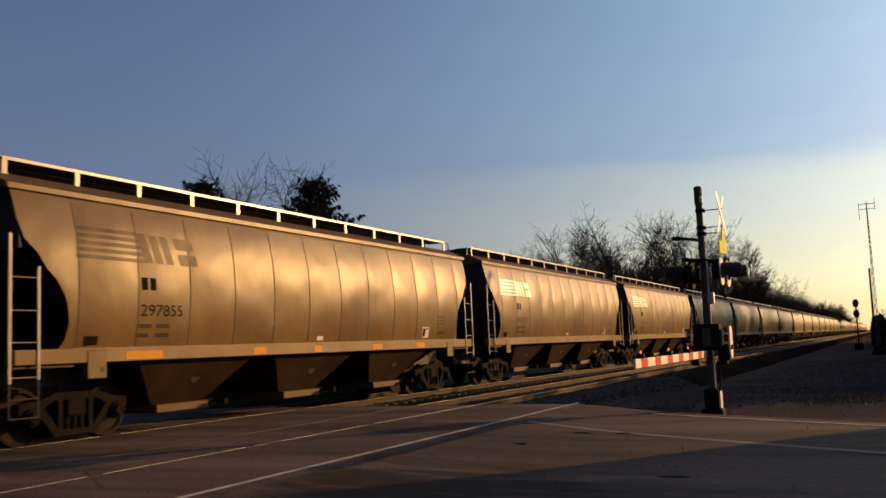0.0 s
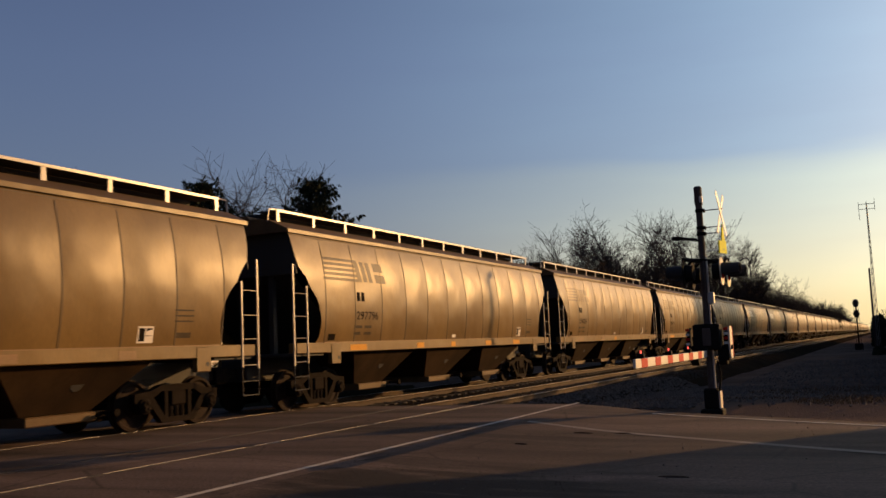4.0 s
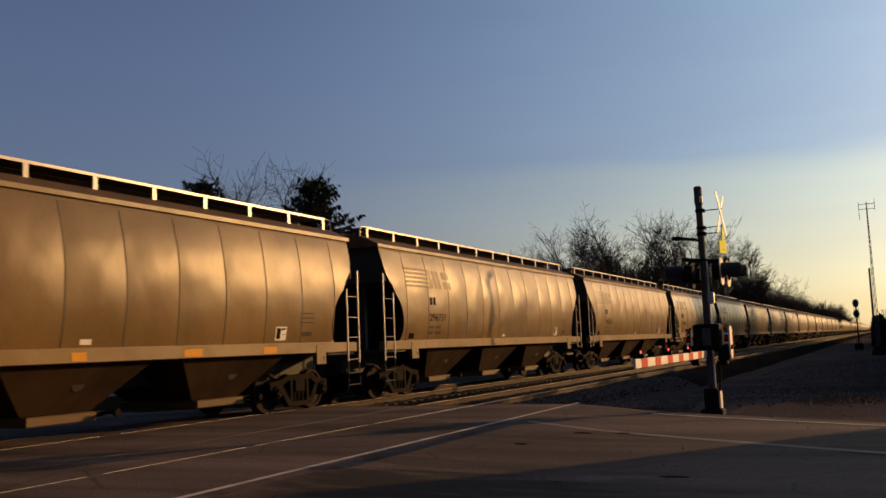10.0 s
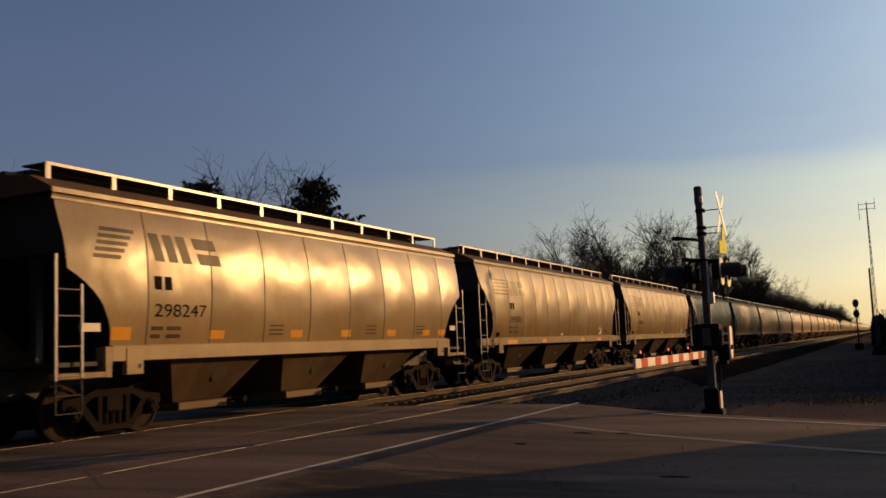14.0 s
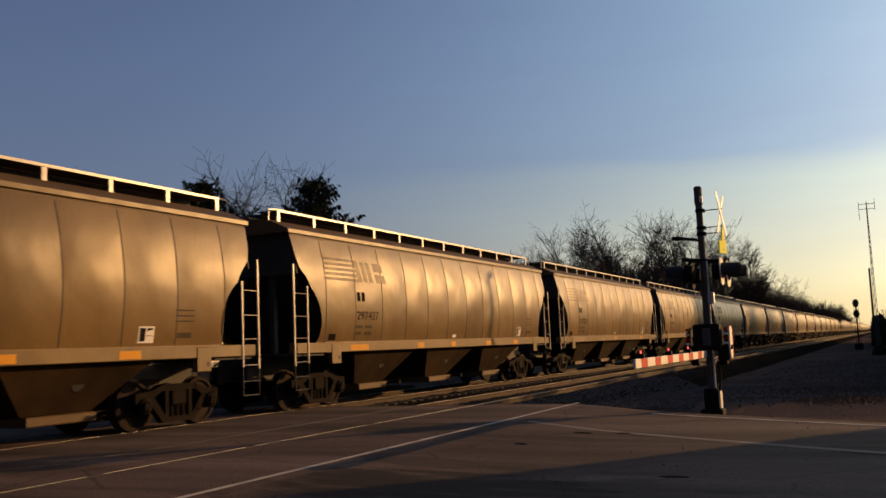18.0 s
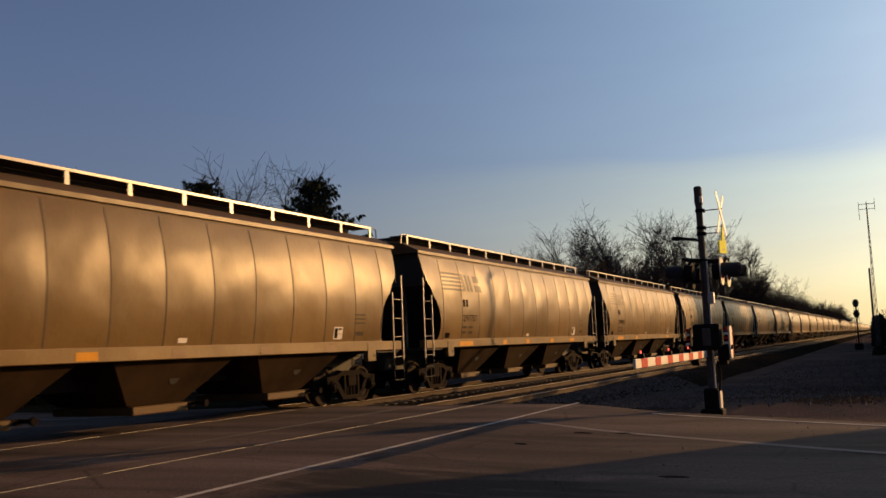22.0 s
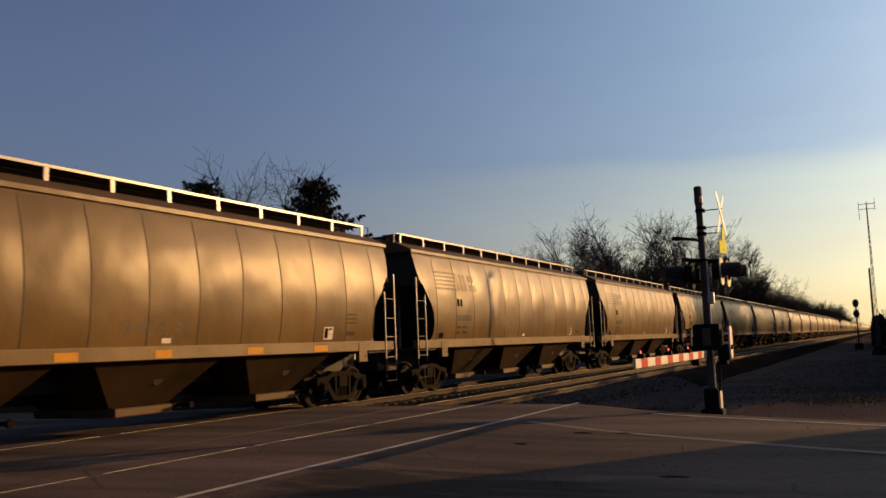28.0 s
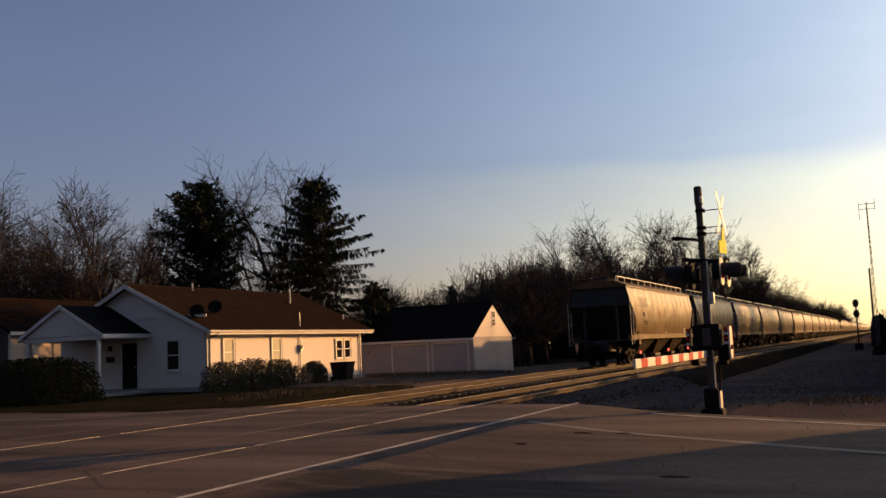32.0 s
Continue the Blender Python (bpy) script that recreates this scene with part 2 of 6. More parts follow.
M["dark_glass"] = material("dark_glass", (0.012, 0.012, 0.013), 0.12, 0.0, None, 1, 5, 0.0, 0.5, 0, 0.25, (1, 1, 1), 0.12)
M["bark"] = material("bark", (0.046, 0.036, 0.032), 0.95, 0.0, (0.024, 0.019, 0.017), 4, 30, 0.4, 0.5, 0, 0.25, (1, 1, 1), 0.05)
M["needles"] = material("needles", (0.018, 0.023, 0.011), 0.9, 0.0, (0.008, 0.011, 0.006), 1.5, 30, 0.2, 0.8, 0, 0.25, (1, 1, 1), 0.1)
M["leaves"] = material("leaves", (0.05, 0.046, 0.02), 0.8, 0.0, (0.025, 0.025, 0.011), 3, 30, 0.2, 0.8)
M["galv"] = material("galv", (0.36, 0.36, 0.37), 0.5, 0.7, (0.25, 0.25, 0.26), 4, 40, 0.1)
M["signal_black"] = material("signal_black", (0.007, 0.0062, 0.0055), 0.9, 0.0, None, 4, 40, 0.1, 0.5, 0, 0.25, (1, 1, 1), 0.2)
M["retro_white"] = material("retro_white", (0.56, 0.53, 0.48), 0.5, 0.0, (0.42, 0.40, 0.36), 6, 50, 0.05)
M["retro_red"] = material("retro_red", (0.45, 0.020, 0.010), 0.6, 0.0, (0.34, 0.014, 0.008), 6, 50, 0.05, 0.5, 0, 0.1, (1, 1, 1), 0.1)
M["yellow"] = material("yellow", (0.90, 0.92, 0.005), 0.6, 0.0, (0.84, 0.84, 0.005), 6, 50, 0.05, 0.5, 0, 0.1, (1, 1, 1), 0.1)
M["bin"] = material("bin", (0.010, 0.009, 0.008), 0.9, 0.0, None, 4, 40, 0.1, 0.5, 0, 0.25, (1, 1, 1), 0.08)
M["concrete"] = material("concrete", (0.32, 0.30, 0.27), 0.9, 0.0, (0.22, 0.2, 0.18), 2, 40, 0.3)
# white garage siding, its shade mixed into a darker tone
M["siding_shaded"] = material("siding_shaded", (0.36, 0.335, 0.33), 0.8, 0.0, (0.23, 0.21, 0.205), 1.0, 40, 0.05)
M["siding_warm"] = material("siding_warm", (0.55, 0.46, 0.35), 0.7, 0.0, (0.45, 0.37, 0.28), 1.0, 40, 0.05)
M["brick_dark"] = material("brick_dark", (0.050, 0.030, 0.026), 0.9, 0.0, (0.028, 0.018, 0.016), 3, 30, 0.4)
M["curtain"] = material("curtain", (0.27, 0.27, 0.21), 0.5, 0.0, (0.26, 0.24, 0.17), 3, 30, 0.0, 0.9)
M["shutter"] = material("shutter", (0.20, 0.19, 0.18), 0.6, 0.0, None, 4, 40, 0.1)
M["downpipe"] = material("downpipe", (0.30, 0.27, 0.24), 0.5, 0.0, None, 4, 40, 0.1)
M["door_dark"] = material("door_dark", (0.010, 0.009, 0.009), 0.8, 0.0, None, 4, 40, 0.1, 0.5, 0, 0.25, (1, 1, 1), 0.1)
M["mast_metal"] = material("mast_metal", (0.075, 0.060, 0.054), 0.75, 0.0, (0.035, 0.028, 0.025), 4, 40, 0.1, 0.5, 0, 0.25, (1, 1, 1), 0.2)
M["disc_faded"] = material("disc_faded", (0.50, 0.44, 0.34), 0.6, 0.0, (0.32, 0.27, 0.20), 6, 50, 0.1)
M["hood_grey"] = material("hood_grey", (0.012, 0.011, 0.010), 0.8, 0.0, None, 4, 40, 0.1)
M["lens_red"] = material("lens_red", (0.22, 0.01, 0.01), 0.15, 0.0, None, 4, 40, 0.0)
M["galv_dark"] = material("galv_dark", (0.12, 0.115, 0.11), 0.6, 0.4, None, 4, 40, 0.1)
M["leaves_dry"] = material("leaves_dry", (0.30, 0.22, 0.12), 0.8, 0.0, (0.2, 0.15, 0.08), 3, 30, 0.2, 0.8)
M["dry_grass"] = material("dry_grass", (0.105, 0.066, 0.034), 0.9, 0.0, (0.045, 0.032, 0.018), 2, 30, 0.1, 0.8)
# dark green-brown turf, deepened to take in the verge's shade
M["turf"] = material("turf", (0.022, 0.019, 0.012), 0.95, 0.0, (0.010, 0.010, 0.006), 0.6, 30, 0.8, 0.9, 0, 0.5, (1, 1, 1), 0.0, 0.03)
M["gravel"] = material("gravel", (0.130, 0.112, 0.100), 0.9, 0.0, (0.040, 0.035, 0.032), 7, 40, 0.4, 0.9, 0, 0.25, (1, 1, 1), 0.1)
M["ballast_stone"] = material("ballast_stone", (0.026, 0.021, 0.015), 0.9, 0.0, (0.01, 0.0085, 0.0065), 7, 40, 0.4, 0.9)
# band tone; on the near road it stands in for sunlit asphalt
M["pale_band"] = material("pale_band", (0.150, 0.122, 0.102), 0.75, 0.0, (0.08, 0.063, 0.053), 1.4, 40, 0.2, 1.0)
M["dirt_dark"] = material("dirt_dark", (0.050, 0.035, 0.027), 0.95, 0.0, (0.022, 0.016, 0.013), 3.0, 30, 0.8, 0.9, 0, 0.4, (1, 1, 1), 0.0, 0.02)
M["red_dim"] = glowing("red_dim", (1.0, 0.12, 0.05), 1.2)
M["red_lamp"] = glowing("red_lamp", (1.0, 0.10, 0.06), 1.6)


# ---- mesh building ----
class Shape:
    """Vertices and faces of one mesh, put together from simple solids."""

    def __init__(self):
        self.v, self.f = [], []

    def add(self, verts, faces):
        k = len(self.v)
        self.v.extend(verts)
        self.f.extend([tuple(i + k for i in q) for q in faces])
        return self

    def box(self, x0, x1, y0, y1, z0, z1):
        return self.add([(x, y, z) for x in (x0, x1) for y in (y0, y1) for z in (z0, z1)],
                        [(0, 1, 3, 2), (4, 6, 7, 5), (0, 4, 5, 1), (2, 3, 7, 6), (0, 2, 6, 4), (1, 5, 7, 3)])

    def bevel_box(self, x0, x1, y0, y1, z0, z1, b=0.01):
        """A box with its upright edges and its rims cut back."""
        rings = []
        for z, c in ((z0, b), (z0 + b, 0), (z1 - b, 0), (z1, b)):
            X0, X1, Y0, Y1 = x0 + c, x1 - c, y0 + c, y1 - c
            e = b * 0.7
            rings.append([(X0 + e, Y0, z), (X1 - e, Y0, z), (X1, Y0 + e, z), (X1, Y1 - e, z), (X1 - e, Y1, z), (X0 + e, Y1, z), (X0, Y1 - e, z), (X0, Y0 + e, z)])
        return self.loft(rings)

    def loft(self, rings, caps=True, closed=True):
        n = len(rings[0])
        k = len(self.v)
        for r in rings:
            self.v.extend(r)
        for a in range(len(rings) - 1):
            for i in range(n if closed else n - 1):
                j = (i + 1) % n
                self.f.append((k + a * n + i, k + a * n + j, k + a * n + n + j, k + a * n + n + i))
        if caps and closed:
            self.f.append(tuple(k + i for i in reversed(range(n))))
            self.f.append(tuple(k + (len(rings) - 1) * n + i for i in range(n)))
        return self

    def extrude_y(self, outline, y0, y1):
        """An outline of (x, z) drawn from y0 to y1."""
        return self.loft([[(x, y0, z) for x, z in outline], [(x, y1, z) for x, z in outline]])

    def extrude_x(self, outline, x0, x1):
        return self.loft([[(x0, y, z) for y, z in outline], [(x1, y, z) for y, z in outline]])

    def tube(self, points, radii, n=6, caps=True):
        """A round bar through the points."""
        if not isinstance(radii, (list, tuple)):
            radii = [radii] * len(points)
        pts = [Vector(p) for p in points]
        rings = []
        side = None
        for i, p in enumerate(pts):
            d = (pts[min(i + 1, len(pts) - 1)] - pts[max(i - 1, 0)]).normalized()
            if side is None:
                side = d.cross(Vector((0, 0, 1)) if abs(d.z) < 0.9 else Vector((1, 0, 0))).normalized()
            else:
                side = (side - d * side.dot(d)).normalized()
            up = d.cross(side)
            rings.append([tuple(p + (side * math.cos(2 * math.pi * k / n) + up * math.sin(2 * math.pi * k / n)) * radii[i]) for k in range(n)])
        return self.loft(rings, caps)

    def disc(self, centre, axis, profile, n=24):
        """A turned solid: profile of (along the axis, radius)."""
        c, a = Vector(centre), Vector(axis).normalized()
        s = a.cross(Vector((0, 0, 1)) if abs(a.z) < 0.9 else Vector((1, 0, 0))).normalized()
        u = a.cross(s)
        return self.loft([[tuple(c + a * h + (s * math.cos(2 * math.pi * k / n) + u * math.sin(2 * math.pi * k / n)) * r) for k in range(n)] for h, r in profile])

    def mesh(self, name, mat, smooth=False):
        me = bpy.data.meshes.new(name)
        me.from_pydata(self.v, [], self.f)
        me.materials.append(mat)
        if smooth:
            me.shade_smooth()
        me.update()
        return me


def part(name, shape, mat, parent=None, label="", at=None, smooth=False):
    """Links a shape (or a mesh that is there already) as one object, under its thing where there is one."""
    me = shape.mesh(name, M[mat], smooth) if isinstance(shape, Shape) else shape
    ob = new(name, me)
    if at is not None:
        ob.matrix_basis = at
    if parent is not None:
        ob.parent = parent
    if label:
        ob["label"] = label
    return ob


def thing(name, label, category, at=None, group="", kind=""):
    ob = new(name)
    ob.empty_display_size = 0.3
    if at is not None:
        ob.matrix_basis = at
    return tagged(ob, label, category, group, kind)


# ---- ground, road and tracks ----
TRACK_2 = 4.19
ROAD_FAR = 19.0


def smoothstep(a, b, x):
    t = max(0.0, min(1.0, (x - a) / (b - a)))
    return t * t * (3 - 2 * t)


def road_z(x, y):
    """The road rises to the rails and falls away on both sides."""
    z = -0.006 - 0.10 * smoothstep(6.4, 10.0, x) - 0.10 * smoothstep(-1.6, -6.0, x)
    return z + 0.006 * noise.noise((x * 0.5, y * 0.35, 0.0)) if x > 5.9 or x < -1.8 else z


def ground_z(x, y):
    z = -0.16 - 0.34 * smoothstep(20.5, 34, y) * (1 if x > -4 else 0) - 0.3 * smoothstep(44, 52, y) * (0 if x > -4 else 1)
    z += 0.05 * noise.noise((x * 0.15, y * 0.15, 3.0)) + 0.02 * noise.noise((x * 0.7, y * 0.7, 7.0)) if abs(x) < 150 and abs(y) < 300 else 0
    if -2.6 < x < 7.0:
        z = min(z, -0.55)
    if y < ROAD_FAR + 0.2 and abs(x) < 70:
        z = min(z, -0.30)
    return z


def grid_sheet(xs, ys, height):
    s = Shape()
    s.v = [(x, y, height(x, y)) for y in ys for x in xs]
    n = len(xs)
    s.f = [(j * n + i, j * n + i + 1, j * n + n + i + 1, j * n + n + i) for j in range(len(ys) - 1) for i in range(n - 1)]
    return s


def steps(*spans):
    out = []
    for a, b, d in spans:
        k = max(1, round((b - a) / d))
        out += [a + (b - a) * i / k for i in range(k)]
    return out + [spans[-1][1]]


part("ground", grid_sheet(steps((-2600, -300, 460), (-300, -60, 24), (-60, -25, 2.5), (-25, 30, 0.7), (30, 80, 5), (80, 300, 44), (300, 2600, 460)),
                          steps((-600, -60, 120), (-60, -12, 8), (-12, 18, 3), (18, 60, 0.8), (60, 130, 3.5), (130, 500, 37), (500, 4000, 500)), ground_z),
     "ground", smooth=True)
tagged(bpy.data.objects["ground"], "dark winter ground with dry grass and cinders", "ground", kind="structure")

RAILS = (-0.753, 0.753, TRACK_2 - 0.753, TRACK_2 + 0.753)
# road: strips between the rails, with a flangeway beside each rail
road = thing("road", "worn asphalt road that crosses two railway tracks", "road", kind="structure")


def road_edge(x):
    """The far edge of the road, which bends away towards the sunny side."""
    return ROAD_FAR - 0.62 * max(0.0, x - 7.3) if x > 0 else ROAD_FAR - 0.3 * smoothstep(-2, -8, x)


def road_strip(xs, mat):
    us = steps((0, 1, 0.025))
    s = Shape()
    s.v = [(x, y, road_z(x, y)) for u in us for x in xs for y in [-14 + (max(road_edge(x), -13) + 14) * u]]
    n = len(xs)
    s.f = [(j * n + i, j * n + i + 1, j * n + n + i + 1, j * n + n + i) for j in range(len(us) - 1) for i in range(n - 1)]
    part("road_surface", s, mat, road, smooth=True)


road_strip(steps((-90, -12, 6), (-12, -0.80, 0.5)), "asphalt")
road_strip(steps((-0.69, 0.69, 0.33)), "asphalt")
road_strip(steps((0.80, TRACK_2 - 0.80, 0.4)), "asphalt")
road_strip(steps((TRACK_2 - 0.69, TRACK_2 + 0.69, 0.33)), "asphalt")
road_strip(steps((TRACK_2 + 0.80, 7.4, 0.4)), "asphalt")
road_strip(steps((7.4, 14, 0.4), (14, 50, 3)), "asphalt_turned")


def edge_strip(name, x0, x1, inset, width, mat, label):
    s = Shape()
    xs = steps((x0, x1, 0.5))
    s.v = [(x, road_edge(x) - inset + w, road_z(x, 10) + 0.006) for x in xs for w in (0, width)]
    s.f = [(2 * i, 2 * i + 2, 2 * i + 3, 2 * i + 1) for i in range(len(xs) - 1)]
    tagged(part(name, s, mat), label, "road line", kind="structure")


edge_strip("edge_line", 9.2, 20, 0.62, 0.12, "paint_line", "worn pale line along the road edge")
# sunlit stripe between two shadows, painted as a paler band
edge_strip("edge_line", 7.6, 14.5, 3.9, 0.20, "pale_band", "faint pale band on the asphalt")
edge_strip("edge_line", -16, -3.5, 1.9, 0.16, "pale_band", "faint pale band on the asphalt")
tagged(part("paint_line", grid_sheet((7.10, 7.19), steps((6.2, 19.3, 0.4)), lambda x, y: road_z(x, y) + 0.006), "paint_line"), "worn white line painted along the tracks", "road line", kind="structure")


def rail_outline(x):
    half = [(0.075, -0.188), (0.075, -0.172), (0.014, -0.150), (0.010, -0.045), (0.036, -0.034), (0.037, -0.008), (0.028, 0.0)]
    return [(x + a, z) for a, z in half] + [(x - a, z) for a, z in reversed(half)]


for k, c in enumerate((0.0, TRACK_2)):
    track = thing("track", "straight railway track with rusty rails in stone ballast", "track", kind="structure")
    for sx in (-0.753, 0.753):
        for y0, y1 in ((-60, ROAD_FAR), (ROAD_FAR, 60), (60, 260), (260, 1100)):
            r = part("rail", Shape().extrude_y(rail_outline(c + sx), y0, y1), "rail_dirty" if y1 == ROAD_FAR else "rust", track, "rusty steel rail with a bright head")
            if y1 == ROAD_FAR:
                # polished strips, broken where grit lies on the rail
                rnd, a, s = random.Random(int(10 * (c + sx)) + 5), -3.0, Shape()
                while a < y1:
                    b = min(y1, a + rnd.uniform(0.3, 2.2))
                    s.box(c + sx - 0.006, c + sx + rnd.uniform(0.012, 0.026), a, b, 0.001, 0.003)
                    a = b + rnd.choice((0.0, 0.05, 0.25, 0.5))
                if sx > 0:
                    part("rail_head", s, "rail_head", r)
            else:
                part("rail_head", Shape().box(c + sx - 0.012, c + sx + 0.010, y0, y1, 0.001, 0.004), "rail_head", r)
    tie = Shape().bevel_box(-1.3, 1.3, -0.11, 0.11, -0.36, -0.190, 0.012).mesh("tie", M["tie"])
    for i in range(120):
        part("tie", tie, "tie", track, at=pose(c + random.uniform(-0.03, 0.03), ROAD_FAR + 0.4 + i * 0.5, 0.055 + random.uniform(-0.008, 0.004), 0, 0, random.uniform(-0.8, 0.8)))
    rest = Shape()
    for i in range(420):
        rest.box(c - 1.3, c + 1.3, 79.5 + i * 0.5, 79.72 + i * 0.5, -0.3, -0.135)
    tagged(part("tie", rest, "tie", track), kind="stuff")


def ballast_z(x, y):
    edge = max(-2.0 - x, x - (TRACK_2 + 2.0), 0.0)
    mid = 0.12 * math.exp(-((x - TRACK_2 / 2) / 0.7) ** 2)
    return -0.135 - mid - 0.42 * edge + 0.022 * noise.noise((x * 6, y * 6, 0)) + 0.02 * noise.noise((x * 1.3, y * 1.3, 5))


tagged(part("ballast", grid_sheet(steps((-3.2, TRACK_2 + 3.2, 0.16)), steps((ROAD_FAR + 0.15, 45, 0.2), (45, 90, 0.7), (90, 1100, 14)), ballast_z), "ballast"), "grey-brown crushed stone ballast bed", "ballast", kind="structure")


# ---- covered hopper car ----
def clamp(a, lo, hi):
    return max(lo, min(hi, a))


class CarPlan:
    """Sizes of one kind of hopper car, in metres over the rail."""

    def __init__(self, pitch, eave, sill, depth, seams, cut, half=1.635):
        self.pitch, self.eave, self.sill, self.depth, self.seams, self.cut, self.half = pitch, eave, sill, depth, seams, cut, half
        self.end = pitch / 2 - 0.72


# cut: how far the side sheet stands back from the body's end, by height
PLAN_A = CarPlan(18.12, 4.0, 1.50, 0.22, [-7.10 + 1.315 * k for k in range(12)], ((1.5, 0.88), (1.6, 0.98), (1.9, 1.06), (2.25, 1.00), (2.5, 0.86), (2.72, 0.66), (2.77, 0.55), (2.93, 0.50), (3.2, 0.20), (3.5, 0.10), (4.0, 0.06)))
PLAN_B = CarPlan(16.62, 4.05, 1.53, 0.25, [-5.65 + 1.69 * k for k in range(8)], ((1.5, 1.14), (1.9, 1.06), (2.26, 0.87), (2.5, 0.62), (2.68, 0.36), (2.74, 0.16), (3.3, 0.12), (3.6, 0.07), (4.05, 0.03)))


def cut_back(plan, z):
    c = plan.cut
    for (z0, a0), (z1, a1) in zip(c, c[1:]):
        if z <= z1:
            return a0 + (a1 - a0) * clamp((z - z0) / (z1 - z0), 0, 1)
    return c[-1][1]


def side_x(plan, z):
    """The side bulges: widest somewhat under half its height."""
    d = z - 2.55
    return plan.half - (0.11 * (d / 1.05) ** 2 if d < 0 else 0.21 * (d / 1.45) ** 2)


def skin_x(plan, y, z):
    """The near side's outer skin, with its pillowed sheets and dents."""
    u = 0.5
    bounds = [-plan.end] + plan.seams + [plan.end]
    for a, b in zip(bounds, bounds[1:]):
        if a <= y <= b:
            u = (y - a) / (b - a)
    rise = math.sin(math.pi * clamp((z - plan.sill) / (plan.eave - plan.sill), 0.02, 0.98)) ** 0.7
    dent = rise * (0.022 * noise.noise((y * 0.75, z * 0.9, 3.0)) + 0.010 * noise.noise((y * 2.1, z * 1.5, 8.0)) + 0.004 * noise.noise((y * 4.3, z * 3.0, 2.0)))
    return side_x(plan, z) + 0.018 * (1 - (2 * u - 1) ** 2) * rise + dent


def side_panel(plan, y0, y1, sx, cols=9):
    """One sheet between two seams, slightly pillowed and dented, cut away at the car's ends."""
    s = Shape()
    rows = 22
    for r in range(rows + 1):
        z = plan.sill + (plan.eave - plan.sill) * r / rows
        lo, hi = -plan.end + cut_back(plan, z), plan.end - cut_back(plan, z)
        a, b = clamp(y0, lo, hi), clamp(y1, lo, hi)
        for c in range(cols + 1):
            u = c / cols
            y = a + (b - a) * u
            s.v.append((sx * skin_x(plan, y, z), y, z))
    n = cols + 1
    for r in range(rows):
        for c in range(cols):
            q = (r * n + c, r * n + c + 1, r * n + n + c + 1, r * n + n + c)
            s.f.append(q if sx > 0 else q[::-1])
    return s


def side_bar(plan, y0, y1, z0, z1, skew=0.0, off=0.004):
    """A flat mark that follows the bulge of the near side."""
    s = Shape()
    rows = max(1, round((z1 - z0) / 0.12))
    cols = max(1, round((y1 - y0) / 0.2))
    for r in range(rows + 1):
        z = z0 + (z1 - z0) * r / rows
        for c in range(cols + 1):
            y = y0 + (y1 - y0) * c / cols + skew * (z - z0)
            s.v.append((skin_x(plan, y, z) + off, y, z))
    n = cols + 1
    s.f = [(r * n + c, r * n + c + 1, r * n + n + c + 1, r * n + n + c) for r in range(rows) for c in range(cols)]
    return s


def build_truck(name_parent, y, fine):
    """A three-piece freight truck: bolster, two side frames with springs, two wheelsets."""
    truck = part("truck", Shape().bevel_box(-1.1, 1.1, -0.2, 0.2, 0.42, 0.72, 0.03).bevel_box(-0.35, 0.35, -0.3, 0.3, 0.72, 0.95, 0.03), "truck", name_parent, at=pose(0, y, 0))
    for sx in (-1, 1):
        f = Shape()
        x0, x1 = sorted((sx * 0.94, sx * 1.08))
        f.extrude_x([(-1.12, 0.52), (-1.12, 0.68), (-0.72, 0.72), (-0.42, 0.82), (0.42, 0.82), (0.72, 0.72), (1.12, 0.68), (1.12, 0.52), (0.78, 0.52), (0.45, 0.70), (-0.45, 0.70), (-0.78, 0.52)], x0, x1)
        f.extrude_x([(-0.80, 0.55), (-0.66, 0.62), (-0.34, 0.22), (0.34, 0.22), (0.66, 0.62), (0.80, 0.55), (0.42, 0.12), (-0.42, 0.12)], x0, x1)
        f.box(x0, x1, -0.36, -0.27, 0.2, 0.72).box(x0, x1, 0.27, 0.36, 0.2, 0.72)
        for b in (-0.89, 0.89):
            f.disc((sx * 1.02, b, 0.457), (sx, 0, 0), [(-0.1, 0.15), (0.10, 0.15), (0.12, 0.11), (0.15, 0.10)], 12)
            f.box(x0, x1, b - 0.2, b + 0.2, 0.5, 0.66)
        for b in (-0.15, 0.0, 0.15):
            f.disc((sx * 1.01, b, 0.22), (0, 0, 1), [(0, 0.055), (0.25, 0.055)], 8)
        part("side_frame", f, "truck", truck)
    for b in (-0.89, 0.89):
        w = Shape()
        for sx in (-1, 1):
            w.disc((sx * 0.753, 0, 0), (sx, 0, 0), [(-0.09, 0.485), (-0.055, 0.485), (-0.045, 0.46), (0.055, 0.450), (0.06, 0.40), (0.02, 0.36), (0.025, 0.2), (0.09, 0.15), (0.09, 0.02)], 28 if fine else 12)
        w.disc((-1.0, 0, 0), (1, 0, 0), [(0, 0.075), (2.0, 0.075)], 8)
        # bolt heads on the end caps tell the turning
        for sx in (-1, 1):
            for a in range(3):
                w.box(*sorted((sx * 1.165, sx * 1.19)), 0.06 * math.cos(a * 2.094) - 0.02, 0.06 * math.cos(a * 2.094) + 0.02, 0.06 * math.sin(a * 2.094) - 0.02, 0.06 * math.sin(a * 2.094) + 0.02)
        part("wheelset", w, "wheel_steel", truck, at=pose(0, b, 0.457))
    return truck


